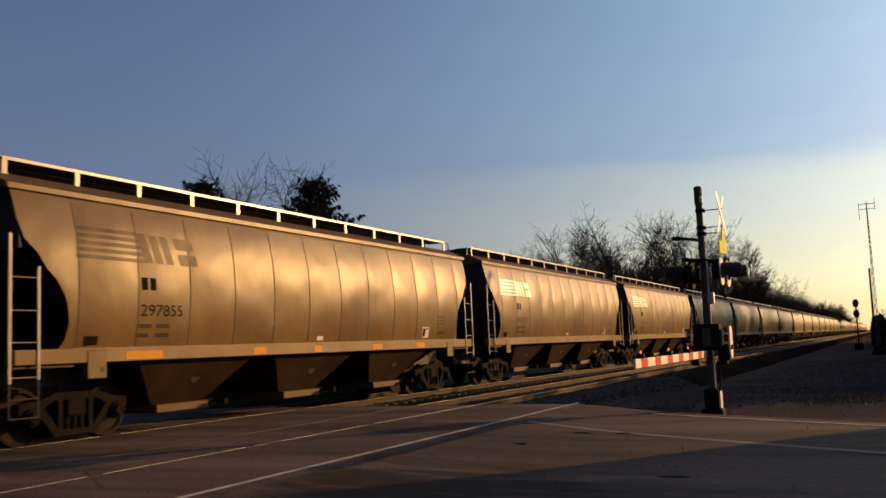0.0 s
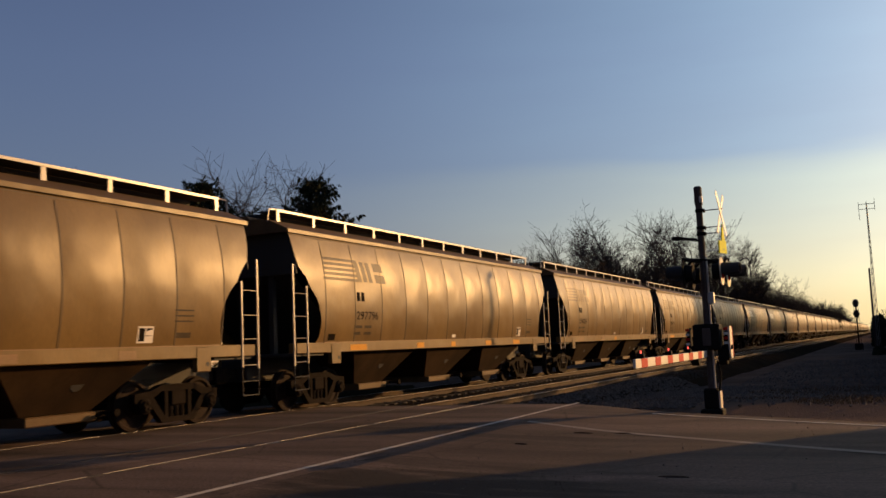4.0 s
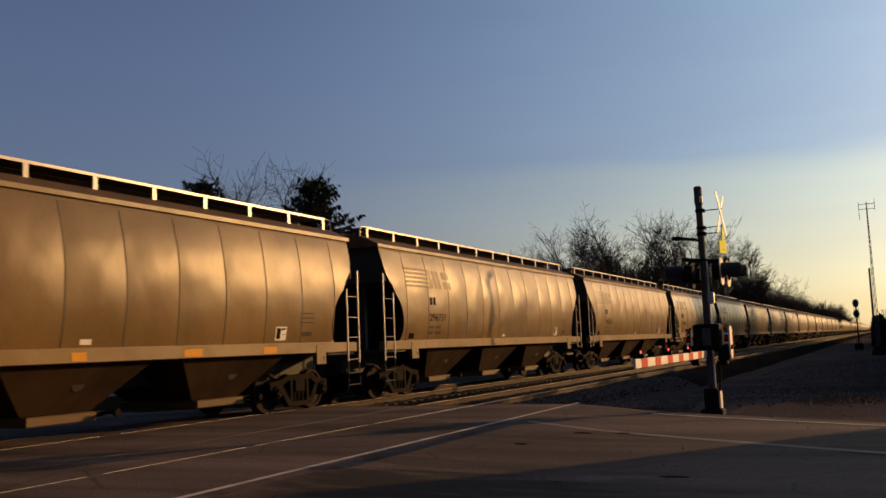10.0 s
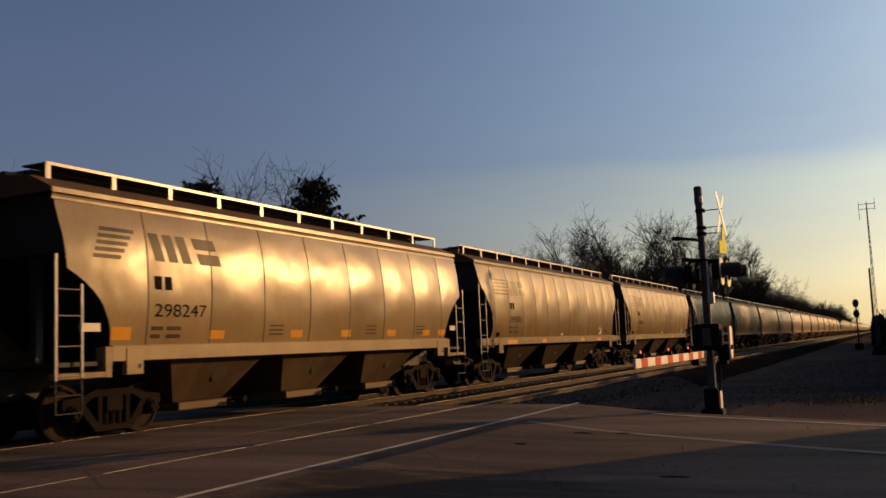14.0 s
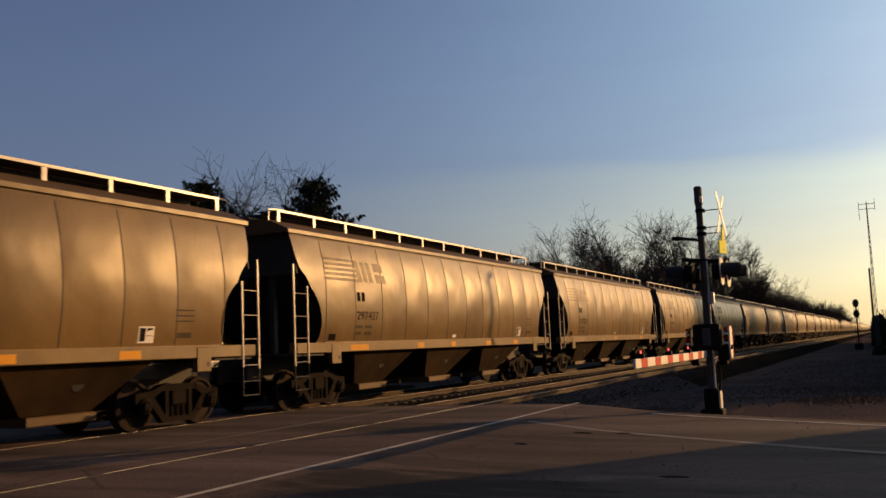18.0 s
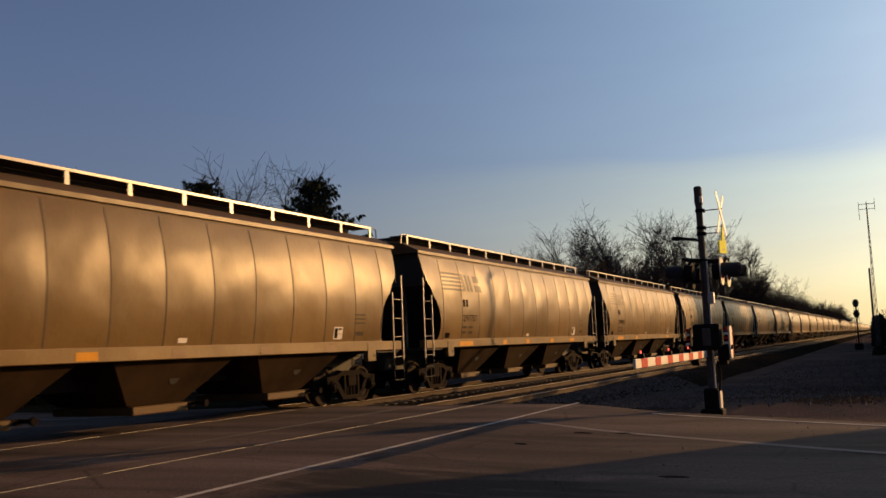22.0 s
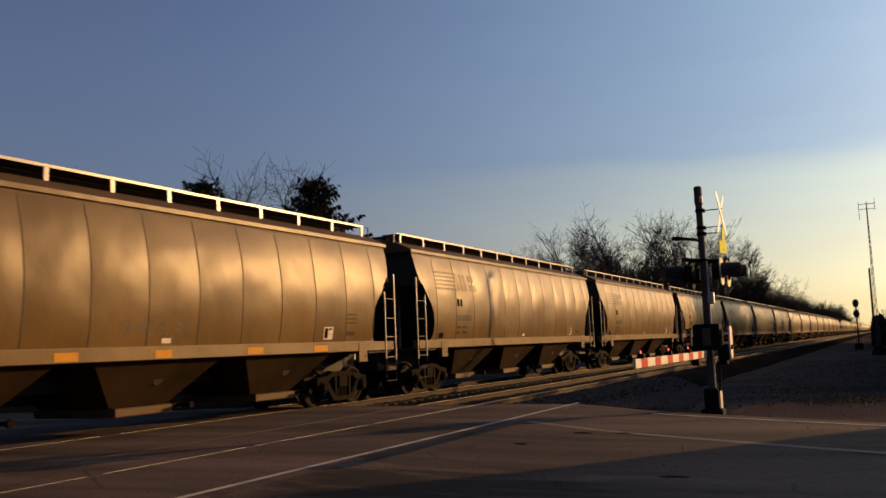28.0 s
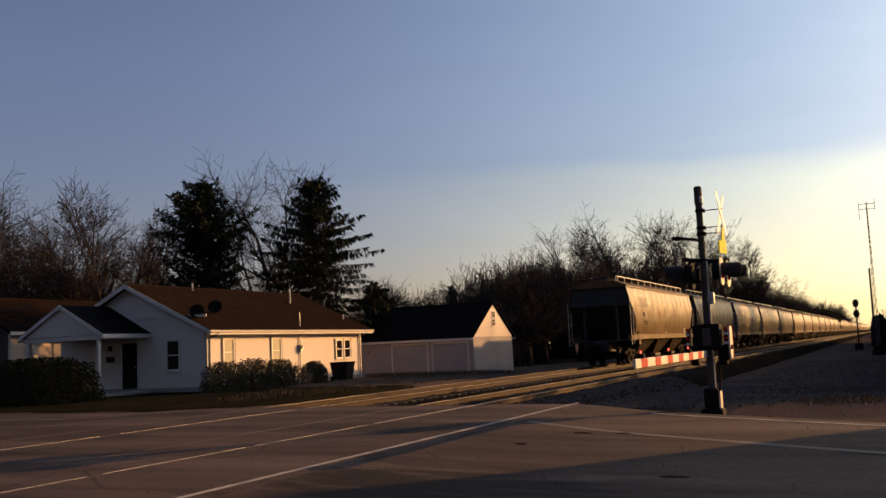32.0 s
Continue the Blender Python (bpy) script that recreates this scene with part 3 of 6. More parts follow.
def build_car(plan, fine, style):
    car = thing("hopper_car", "", "hopper car")
    paint = "car_paint" if style == "A" else "car_paint_pale"
    e = plan.end
    bounds = [-e] + plan.seams + [e]
    if fine:
        for y0, y1 in zip(bounds, bounds[1:]):
            part("side_panel", side_panel(plan, y0, y1, 1), paint, car, smooth=True)
    else:
        part("side_panel", side_panel(plan, -e, e, 1, 60), paint, car, smooth=True)
    part("side_sheet", side_panel(plan, -e, e, -1, 24), paint, car, smooth=True)
    if fine:
        for y in plan.seams:
            zs = [z for z in (plan.sill + (plan.eave - 0.12 - plan.sill) * k / 16 for k in range(17)) if abs(y) < e - cut_back(plan, z) - 0.04]
            s = Shape()
            s.loft([[(skin_x(plan, y, z) + o, y + w, z) for o, w in ((-0.02, -0.019), (0.008, -0.011), (0.008, 0.011), (-0.02, 0.019))] for z in zs])
            part("weld_seam", s, "seam", car)
    # roof with lip, trough and running boards
    ex = side_x(plan, plan.eave)
    roof = [(ex - 0.01, plan.eave - 0.02), (ex + 0.05, plan.eave - 0.02), (ex + 0.05, plan.eave + 0.06), (ex - 0.02, plan.eave + 0.09), (0.95, plan.eave + 0.30), (0.45, plan.eave + 0.34), (0.40, plan.eave + 0.42)]
    part("roof", Shape().extrude_y(roof + [(-x, z) for x, z in reversed(roof)], -e - 0.02, e + 0.02), "car_roof", car, "grimy sheet-steel roof")
    part("roof_lip", Shape().box(ex + 0.045, ex + 0.062, -e, e, plan.eave - 0.03, plan.eave + 0.05), paint, car)
    part("eave_joint", Shape().box(ex - 0.02, ex + 0.026, -e + 0.1, e - 0.1, plan.eave - 0.115, plan.eave - 0.065), "seam", car)
    if style == "B":
        part("roof_lip", Shape().box(ex - 0.01, ex + 0.052, -e, e, plan.eave - 0.14, plan.eave - 0.10), paint, car)
    zb = plan.eave + 0.56
    for sx in (1, -1):
        b = Shape()
        x0, x1 = sorted((sx * 0.42, sx * 0.98))
        b.box(x0, x1, -e + 0.3, e - 0.3, zb - 0.03, zb - 0.004)
        rb = part("running_board", b, "car_black", car, "grimy open-grid running board")
        part("board_edge", Shape().box(*sorted((sx * 0.972, sx * 0.99)), -e + 0.3, e - 0.3, zb - 0.045, zb + 0.008), "white_rail" if sx > 0 else "car_roof", rb, "pale edge of the running board" if sx > 0 else "")
    count = 12 if style == "A" else 11
    post = Shape().box(-0.015, 0.015, -0.05, 0.05, -0.30, -0.03).mesh("post", M["white_rail"])
    for i in range(count):
        part("post", post, "white_rail", car, at=pose(0.965, -e + 0.35 + (2 * e - 0.7) * i / (count - 1), zb))
    part("hatch_coaming", Shape().box(-0.40, 0.40, -e + 0.5, e - 0.5, plan.eave + 0.34, zb - 0.03), "car_black", car)
    hatch = Shape().bevel_box(-0.36, 0.36, -2 * e / 2 + 0.9, e - 0.9, zb - 0.03, zb + 0.05, 0.02)
    part("hatch_cover", hatch, "car_roof", car, "long trough hatch cover")
    if style == "A":
        for sy in (-1, 1):
            hoop = Shape().tube([(0.96, sy * (e - 0.32), zb), (0.96, sy * (e - 0.3), zb + 0.0), (0.96, sy * (e - 0.02), zb - 0.02), (0.96, sy * (e + 0.02), zb - 0.30)], 0.018, 5)
            part("grab_rail", hoop, "white_rail", car)
    # side sills
    for sx in (1, -1):
        s = Shape()
        xs = plan.half - 0.005
        x0, x1 = sorted((sx * (xs - 0.22), sx * xs))
        yl = e - (0.02 if style == "A" else 1.08)
        s.bevel_box(x0, x1, -yl, yl, plan.sill - plan.depth, plan.sill + 0.015, 0.012)
        part("side_sill", s, paint, car, "side sill streaked with rust" if sx > 0 else "")
        if fine and sx > 0:
            part("sill_weld", Shape().box(xs - 0.03, xs + 0.003, -e + 1.1, e - 1.1, plan.sill + 0.004, plan.sill + 0.022), "rust_patch", car)
        for sy in (-1, 1):
            yb = sy * (e - 1.60)
            part("jacking_pad", Shape().bevel_box(*sorted((sx * (xs - 0.1), sx * (xs + 0.012))), yb - 0.20, yb + 0.20, plan.sill - 0.48, plan.sill - 0.02, 0.012), paint, car)
            if fine and sx > 0:
                part("pad_hole", Shape().disc((xs + 0.010, yb + 0.10, plan.sill - 0.34), (1, 0, 0), [(0, 0.045), (0.006, 0.045)], 10), "car_black", car)
            if style == "B":
                part("end_step", Shape().bevel_box(x0, x1, *sorted((sy * (e - 0.95), sy * (e + 0.02))), plan.sill - 0.50, plan.sill - 0.40, 0.012).box(x0, x1, *sorted((sy * (e - 1.08), sy * (e - 0.95))), plan.sill - 0.5, plan.sill), paint, car)
    # ends: upright sheet above, sloping sheet below, posts and platform
    # the shade between the cars is put into the near-black colour
    for sy in (-1, 1):
        y = sy * e
        zt = 3.05
        o = [(-side_x(plan, z) + 0.02, z) for z in (zt, 3.4, 3.8, plan.eave)] + [(-0.95, plan.eave + 0.28), (0.95, plan.eave + 0.28)] + [(side_x(plan, z) - 0.02, z) for z in (plan.eave, 3.8, 3.4, zt)]
        part("end_sheet", Shape().extrude_y(o, *sorted((y - sy * 0.16, y - sy * 0.13))), "car_black", car, "near-black end sheet, shade in its colour")
        s = Shape()
        yi = y - sy * 2.3
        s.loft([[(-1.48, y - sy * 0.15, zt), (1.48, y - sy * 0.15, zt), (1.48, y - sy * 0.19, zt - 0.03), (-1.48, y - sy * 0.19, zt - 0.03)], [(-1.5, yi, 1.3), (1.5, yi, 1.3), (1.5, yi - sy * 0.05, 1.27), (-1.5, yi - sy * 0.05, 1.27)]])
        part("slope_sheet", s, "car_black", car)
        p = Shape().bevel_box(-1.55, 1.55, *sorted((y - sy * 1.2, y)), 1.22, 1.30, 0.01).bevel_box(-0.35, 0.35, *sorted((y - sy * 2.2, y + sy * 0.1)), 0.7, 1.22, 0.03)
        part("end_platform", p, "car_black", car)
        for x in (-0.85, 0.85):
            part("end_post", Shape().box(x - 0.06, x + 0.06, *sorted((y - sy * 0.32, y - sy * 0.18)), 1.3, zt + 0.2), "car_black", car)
        part("coupler", Shape().bevel_box(-0.12, 0.12, *sorted((y, y + sy * 0.55)), 0.78, 1.0, 0.02).bevel_box(-0.22, 0.2, *sorted((y + sy * 0.5, y + sy * 0.74)), 0.70, 1.06, 0.04), "truck", car)
        for sx in (1, -1):
            x = sx * (plan.half + 0.015)
            ya, yb = y + sy * 0.10, y - sy * 0.42
            outer = Shape().box(*sorted((x - sx * 0.03, x)), *sorted((ya, ya - sy * 0.045)), 1.02, 3.25 if style == "A" else 3.0)
            inner = Shape().box(*sorted((x - sx * 0.03, x)), *sorted((yb, yb - sy * 0.04)), 1.06, 2.78 if style == "A" else 2.55)
            rungs = [Shape().tube([(x - sx * 0.015, ya - sy * 0.02, z), (x - sx * 0.015, yb - sy * 0.02, z)], 0.011, 5) for z in ([1.10, 1.62, 2.10, 2.60] if style == "A" else [1.08, 1.55, 2.03, 2.45])]
            if fine and sx > 0:
                lad = part("ladder", outer, "white_rail", car, "weathered white ladder")
                part("stile", inner, "white_rail", lad)
                for r in rungs:
                    part("rung", r, "ladder_rung", lad)
            else:
                for r in rungs + [inner]:
                    outer.add(r.v, r.f)
                part("ladder", outer, "white_rail", car, "weathered white ladder")
            if not fine:
                continue
            stirrup = Shape()
            for yq in (ya - sy * 0.02, yb - sy * 0.02):
                stirrup.tube([(x - sx * 0.02, yq, 1.04), (x - sx * 0.02, yq, 0.50)], 0.014, 5)
            for z in (0.50, 0.78):
                stirrup.tube([(x - sx * 0.02, ya - sy * 0.02, z), (x - sx * 0.02, yb - sy * 0.02, z)], 0.012, 5)
            part("stirrup_step", stirrup, "car_black", car)
    # three discharge bays
    span = 2 * (e - 2.35) / 3
    for k in range(3):
        yc = (k - 1) * span
        s = Shape()
        top, low = plan.sill - 0.1, 0.47
        def ring(x, hy, z):
            return [(-x, yc - hy, z), (x, yc - hy, z), (x, yc + hy, z), (-x, yc + hy, z)]
        s.loft([ring(1.46, span * 0.42, top), ring(1.43, span * 0.40, top - 0.15), ring(0.86, 0.72, low)])
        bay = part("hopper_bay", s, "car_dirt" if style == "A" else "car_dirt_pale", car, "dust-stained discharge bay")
        if fine:
            part("outlet_gate", Shape().bevel_box(-1.0, 1.0, yc - 0.72, yc + 0.72, 0.30, 0.46, 0.02), "car_roof", bay)
            part("gate_shaft", Shape().tube([(-1.25, yc + 0.9, 0.42), (1.25, yc + 0.9, 0.42)], 0.035, 6).disc((1.25, yc + 0.9, 0.42), (1, 0, 0), [(0, 0.07), (0.06, 0.07)], 8).box(0.9, 0.98, yc + 0.6, yc + 0.95, 0.36, 0.46), "truck", bay)
            part("inspection_port", Shape().disc((1.15, yc + 0.15, 0.95), (0.9, 0, -0.5), [(0, 0.13), (0.05, 0.13)], 10), "car_black", bay)
    # near-black, so its colour also gives the shade between the bays
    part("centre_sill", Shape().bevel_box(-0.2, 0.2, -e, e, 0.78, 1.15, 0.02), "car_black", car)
    for sy in (-1, 1):
        build_truck(car, sy * (e - 1.68), fine)
    return car


def text_mesh(body, size):
    """Letters of the built-in font as a thin mesh, standing upright in the y-z plane."""
    cu = bpy.data.curves.new("letters", "FONT")
    cu.body, cu.size, cu.extrude = body, size, 0.0
    ob = bpy.data.objects.new("letters", cu)
    scene.collection.objects.link(ob)
    me = bpy.data.meshes.new_from_object(ob.evaluated_get(bpy.context.evaluated_depsgraph_get()))
    bpy.data.objects.remove(ob)
    bpy.data.curves.remove(cu)
    return me


def letters_on(plan, car, body, y0, z0, width, height, mat, name="number"):
    me = text_mesh(body, 1.0)
    xs = [v.co.x for v in me.vertices]
    ys = [v.co.y for v in me.vertices]
    for v in me.vertices:
        y = y0 + (v.co.x - min(xs)) / (max(xs) - min(xs)) * width
        z = z0 + (v.co.y - min(ys)) / (max(ys) - min(ys)) * height
        v.co = (skin_x(plan, y, z) + 0.006, y, z)
    me.materials.clear()
    me.materials.append(M[mat])
    part(name, me, mat, car, "stencilled black car number")


# slanted strokes that stand for the emblem: start, width, lower and upper edge, lean
EMBLEM = ((0.0, 0.19, 0.0, 0.50, -0.30), (0.27, 0.19, 0.0, 0.50, -0.30), (0.54, 0.19, 0.0, 0.50, -0.30), (0.82, 0.48, 0.29, 0.50, -0.30), (0.90, 0.48, 0.0, 0.21, -0.30))


def mark_car(plan, style, car, number, logo_mat, seed):
    """Faded emblem, car number, stencils, plates, reflectors and scrawls on the side that is seen."""
    rnd = random.Random(seed)
    def bar(name, y0, y1, z0, z1, mat, skew=0.0, label=""):
        part(name, side_bar(plan, y0, y1, z0, z1, skew), mat, car, label)
    if style == "A":
        for k in range(5):
            z = 2.97 + k * 0.118
            bar("emblem_stripe", -7.16 + 0.02 * k, -5.60, z, z + 0.066, logo_mat, 0.1)
        for y0, w, z0, z1, lean in EMBLEM:
            bar("emblem_stroke", -5.62 + y0, -5.62 + y0 + w, 2.98 + z0, 2.98 + z1, logo_mat, lean)
        bar("mark", -5.72, -5.58, 2.50, 2.72, "stencil")
        bar("mark", -5.52, -5.38, 2.50, 2.72, "stencil")
        if number:
            letters_on(plan, car, number, -5.74, 2.05, 1.04, 0.20, "stencil")
        else:
            for k in range(6):
                bar("number_bar", -5.74 + k * 0.178, -5.62 + k * 0.178, 2.06, 2.24, "logo_paint")
        for z, w in ((1.84, 0.36), (1.68, 0.30)):
            bar("stencil_line", -5.82, -5.82 + w, z, z + 0.07, "logo_paint")
            bar("stencil_line", -5.36, -5.36 + 0.34, z, z + 0.07, "logo_paint")
        bar("plate", -6.96, -6.66, 1.56, 1.71, "stencil", 0, "small dark data plate")
        p = part("plate", side_bar(plan, 5.10, 5.48, 1.58, 1.87, 0), "trim_white", car, "white data plate")
        bar("plate_panel", 5.13, 5.27, 1.61, 1.84, "stencil")
        bar("plate_panel", 5.30, 5.45, 1.70, 1.84, "stencil")
        bar("label", -0.16, 0.08, 1.57, 1.66, "trim_white", 0, "small white label")
        for k in range(3):
            bar("stencil_line", 6.0, 6.5, 1.95 + k * 0.10, 1.98 + k * 0.10, "logo_paint")
        bar("stencil_line", 6.05, 6.45, 1.66, 1.76, "logo_paint")
        for y0, w in ((-6.1, 0.95), (-2.6, 0.4), (-0.4, 0.35), (2.2, 0.45), (4.6, 0.5)):
            mt = "orange" if seed % 3 == 0 or rnd.random() < 0.25 else "rust_patch"
            part("reflector", Shape().box(plan.half - 0.007, plan.half - 0.001, y0, y0 + w * rnd.uniform(0.8, 1.2), plan.sill - plan.depth + 0.03, plan.sill - 0.05), mt, car, "orange reflective strip" if mt == "orange" else "worn reflective strip stained with rust")
    else:
        for k in range(5):
            z = 3.0 + k * 0.118
            bar("emblem_stripe", -6.92 + 0.05 * k, -6.30 + 0.09 * k, z, z + 0.07, logo_mat, 0.2)
        for y0, w, z0, z1, lean in EMBLEM:
            bar("emblem_stroke", -5.45 + 1.3 * y0, -5.45 + 1.3 * (y0 + w), 3.03 + z0, 3.03 + z1, logo_mat, lean)
        bar("mark", -5.50, -5.32, 2.52, 2.76, "stencil")
        bar("mark", -5.25, -5.07, 2.52, 2.76, "stencil")
        letters_on(plan, car, number, -5.50, 2.04, 1.38, 0.23, "stencil")
        for z, w in ((1.80, 0.30), (1.66, 0.24)):
            bar("stencil_line", -5.56, -5.56 + w, z, z + 0.07, "logo_paint")
            bar("stencil_line", -5.18, -4.80, z, z + 0.07, "logo_paint")
        for y0 in (-6.48, -3.99, -1.30, 0.75, 3.0, 5.0, 6.0):
            bar("reflector", y0, y0 + 0.45, 1.64, 1.80 if y0 > -6 else 1.86, "orange", 0, "orange reflective square")
        for y0 in (-2.1, 1.9, 4.6):
            for k in range(3):
                bar("stencil_line", y0, y0 + 0.5, 1.70 + k * 0.09, 1.73 + k * 0.09, "logo_paint")
        for sy in (-1, 1):
            part("placard", Shape().box(plan.half - 0.05, plan.half - 0.02, *sorted((sy * (plan.end - 0.42), sy * (plan.end - 0.85))), 1.78, 1.92), "white_rail", car)


def scrawl(plan, car, y0, y1, z0, z1, mat, seed):
    """Spray-painted loops along the side, too faint to be read."""
    rnd = random.Random(seed)
    y = y0
    while y < y1:
        w = rnd.uniform(0.18, 0.40)
        pts = []
        k = rnd.randint(4, 6)
        for i in range(k):
            z = z0 + (z1 - z0) * clamp(rnd.uniform(-0.1, 1.1), 0, 1)
            pts.append((y + w * rnd.uniform(-0.2, 1.1), z))
        s = Shape()
        for (ya, za), (yb, zb) in zip(pts, pts[1:]):
            n = 5
            L = math.hypot(yb - ya, zb - za) + 1e-6
            oy, oz = -(zb - za) / L * 0.016, (yb - ya) / L * 0.016
            for q in range(n):
                quad = []
                for u, sg in ((q / n, 1), ((q + 1) / n, 1), ((q + 1) / n, -1), (q / n, -1)):
                    bend = math.sin(math.pi * u) * 0.07
                    yy, zz = ya + (yb - ya) * u + sg * oy + bend, za + (zb - za) * u + sg * oz
                    quad.append((skin_x(plan, yy, zz) + 0.005, yy, zz))
                s.add(quad, [(0, 1, 2, 3)])
        part("scrawl", s, mat, car, "faded spray-paint scrawl")
        y += w * rnd.uniform(0.9, 1.3)


# ---- the train ----
SPEED = 15.2028
# slow change of pace: seconds, metres ahead of a steady run
LEAD = ((0, 0.0), (3, 0.6), (6, 1.1), (9, 1.22), (13, 1.0), (17, 0.88), (21, 0.88), (24, 0.36), (27, -0.08), (30, -0.85), (32, -1.35))
FRONT = 26.29      # where the eave of car 0 ends at 0 s
SHORT = (-5, -6, -12)
AHEAD, LAST = 34, -25

NUMBERS = {0: "297855", -1: "294771", -2: "296287", -3: "297796", -5: "298185", -6: "298173", -7: "296732", -9: "296834", -10: "294762", -11: "295325", -12: "298247", -14: "297387", -15: "297427", -16: "297922", -17: "296090", -18: "297707", -19: "297232", -20: "297429", -8: "296757", -21: "297723", -24: "298000", -25: "296247"}
# spray paint: from, to along the car, from, to in height, colour
SCRAWLS = {-5: ((-1.6, 0.2, 1.75, 2.1, "spray_red"),), -7: ((1.2, 4.4, 1.62, 2.1, "spray_red"),), -8: ((-3.6, -0.4, 1.62, 2.3, "spray_grey"), (-0.2, 4.6, 1.6, 1.95, "spray_grey")), -14: ((-1.6, -0.6, 1.62, 1.85, "spray_grey"),),
           -22: ((5.6, 7.2, 1.6, 2.05, "spray_blue"),), -24: ((-1.2, 0.3, 1.65, 2.0, "spray_grey"),), -25: ((-3.2, -1.9, 1.65, 1.95, "spray_grey"),), 0: ((-2.2, -0.6, 1.62, 2.0, "spray_faint"),), -23: ((-3.4, 1.6, 1.7, 2.5, "spray_grey"),), -4: ((-4.0, -2.8, 1.7, 1.95, "spray_red"),)}

templates = {"A": build_car(PLAN_A, True, "A"), "B": build_car(PLAN_B, True, "B"), "far": build_car(PLAN_A, False, "A")}
cars = []
y = FRONT + 0.72
order = {}
edge = y
for n in range(0, LAST - 1, -1):
    plan = PLAN_B if n in SHORT else PLAN_A
    order[n] = (edge - plan.pitch / 2, plan)
    edge -= plan.pitch
edge = y
for n in range(1, AHEAD + 1):
    order[n] = (edge + PLAN_A.pitch / 2, PLAN_A)
    edge += PLAN_A.pitch
for n, (yc, plan) in sorted(order.items()):
    kind = "B" if plan is PLAN_B else ("A" if n < 6 else "far")
    car = copy_thing(templates[kind], pose(0, yc, 0))
    tagged(car, "weathered beige covered hopper car rolling in a long freight train", "hopper car", "cars of the freight train")
    cars.append((n, yc, plan, car))
    if n < 3:
        # cars 1 and 2 get the emblem with its glint painted in
        mark_car(plan, "B" if plan is PLAN_B else "A", car, NUMBERS.get(n, ""), "logo_glint" if n in (1, 2) else ("logo_paint" if n in (-3, -4, -6, -5, -12, -18, -21, -22, -24, -25) else "logo_worn"), n + 60)
    for a, b, c, d, mt in SCRAWLS.get(n, ()):
        scrawl(plan, car, a, b, c, d, mt, n + 90)
for t in templates.values():
    for o in list(t.children_recursive):
        bpy.data.objects.remove(o)
    bpy.data.objects.remove(t)


# ---- houses ----
def clapboards(x0, x1, y0, y1, z0, z1, axis, board=0.12):
    """An outer wall of overlapping boards; axis: the way it faces."""
    s = Shape()
    n = round((z1 - z0) / board)
    prof = []
    for k in range(n):
        za, zb = z0 + (z1 - z0) * k / n, z0 + (z1 - z0) * (k + 1) / n
        prof += [(0.016, za), (0.0, zb - 0.001)]
    back = [(-0.14, z1), (-0.14, z0)]
    if axis == "x":
        s.loft([[(x1 - 0.016 + a, y, z) for a, z in prof + back] for y in (y0, y1)])
    else:
        s.loft([[(x, y0 + 0.016 - a, z) for a, z in prof + back] for x in (x0, x1)])
    return s


def window_on(h, facing, u, z0, z1, w, at, shutters=False, glass="dark_glass"):
    """A sash window: frame, sill, two panes. u: its middle along the wall; at: the wall's outer face."""
    def box(u0, u1, d0, d1, za, zb):
        s = Shape()
        if facing == "x":
            return s.box(at + d0, at + d1, u0, u1, za, zb)
        return s.box(u0, u1, at - d1, at - d0, za, zb)
    f = Shape()
    t = 0.07
    for a in ((u - w / 2 - t, u - w / 2, -0.05, 0.045, z0 - t, z1 + t), (u + w / 2, u + w / 2 + t, -0.05, 0.045, z0 - t, z1 + t), (u - w / 2, u + w / 2, -0.05, 0.045, z1, z1 + t), (u - w / 2, u + w / 2, -0.05, 0.045, z0 - t, z0), (u - w / 2, u + w / 2, -0.02, 0.02, (z0 + z1) / 2 - 0.02, (z0 + z1) / 2 + 0.02)):
        b = box(*a)
        f.add(b.v, b.f)
    win = part("window", f, "trim_white", h)
    for za, zb in ((z0, (z0 + z1) / 2), ((z0 + z1) / 2, z1)):
        part("pane", box(u - w / 2, u + w / 2, 0.004, 0.012, za, zb), glass, win)
    part("sill", box(u - w / 2 - 0.1, u + w / 2 + 0.1, 0.0, 0.09, z0 - t - 0.04, z0 - t), "trim_white", win)
    if shutters:
        part("shutter", box(u - w / 2 - 0.13, u - w / 2 - t, 0.0, 0.05, z0 - 0.05, z1 + 0.1), "shutter", win)
        part("shutter", box(u + w / 2 + t, u + w / 2 + 0.13, 0.0, 0.05, z0 - 0.05, z1 + 0.1), "shutter", win)


def shingle_roof(name, h, mat, x_eave, z_eave, x_ridge, z_ridge, y0, y1, rows, thick=0.05, label=""):
    """One roof slope: a deck, and courses of shingles that overlap upon it."""
    dx, dz = (x_ridge - x_eave) / rows, (z_ridge - z_eave) / rows
    L = math.hypot(dx, dz)
    nx, nz = -dz / L * math.copysign(1, dx), abs(dx) / L
    deck = part(name, Shape().extrude_y([(x_eave, z_eave - 0.02), (x_eave, z_eave), (x_ridge, z_ridge), (x_ridge, z_ridge - 0.02)], y0 + 0.01, y1 - 0.01), mat, h, label)
    for k in range(rows):
        xa, za, xb, zb = x_eave + dx * k, z_eave + dz * k + 0.004, x_eave + dx * (k + 1.12), z_eave + dz * (k + 1.12) + 0.004
        o = [(xa, za), (xa + nx * thick, za + nz * thick), (xb + nx * thick * 0.45, zb + nz * thick * 0.45), (xb, zb)]
        part("shingle_course", Shape().extrude_y(o, y0, y1), mat, deck)
    return deck


GX0, GX1, GY0, GY1 = -21.2, -12.68, 31.05, 43.75
RIDGE_X = (GX0 + GX1) / 2


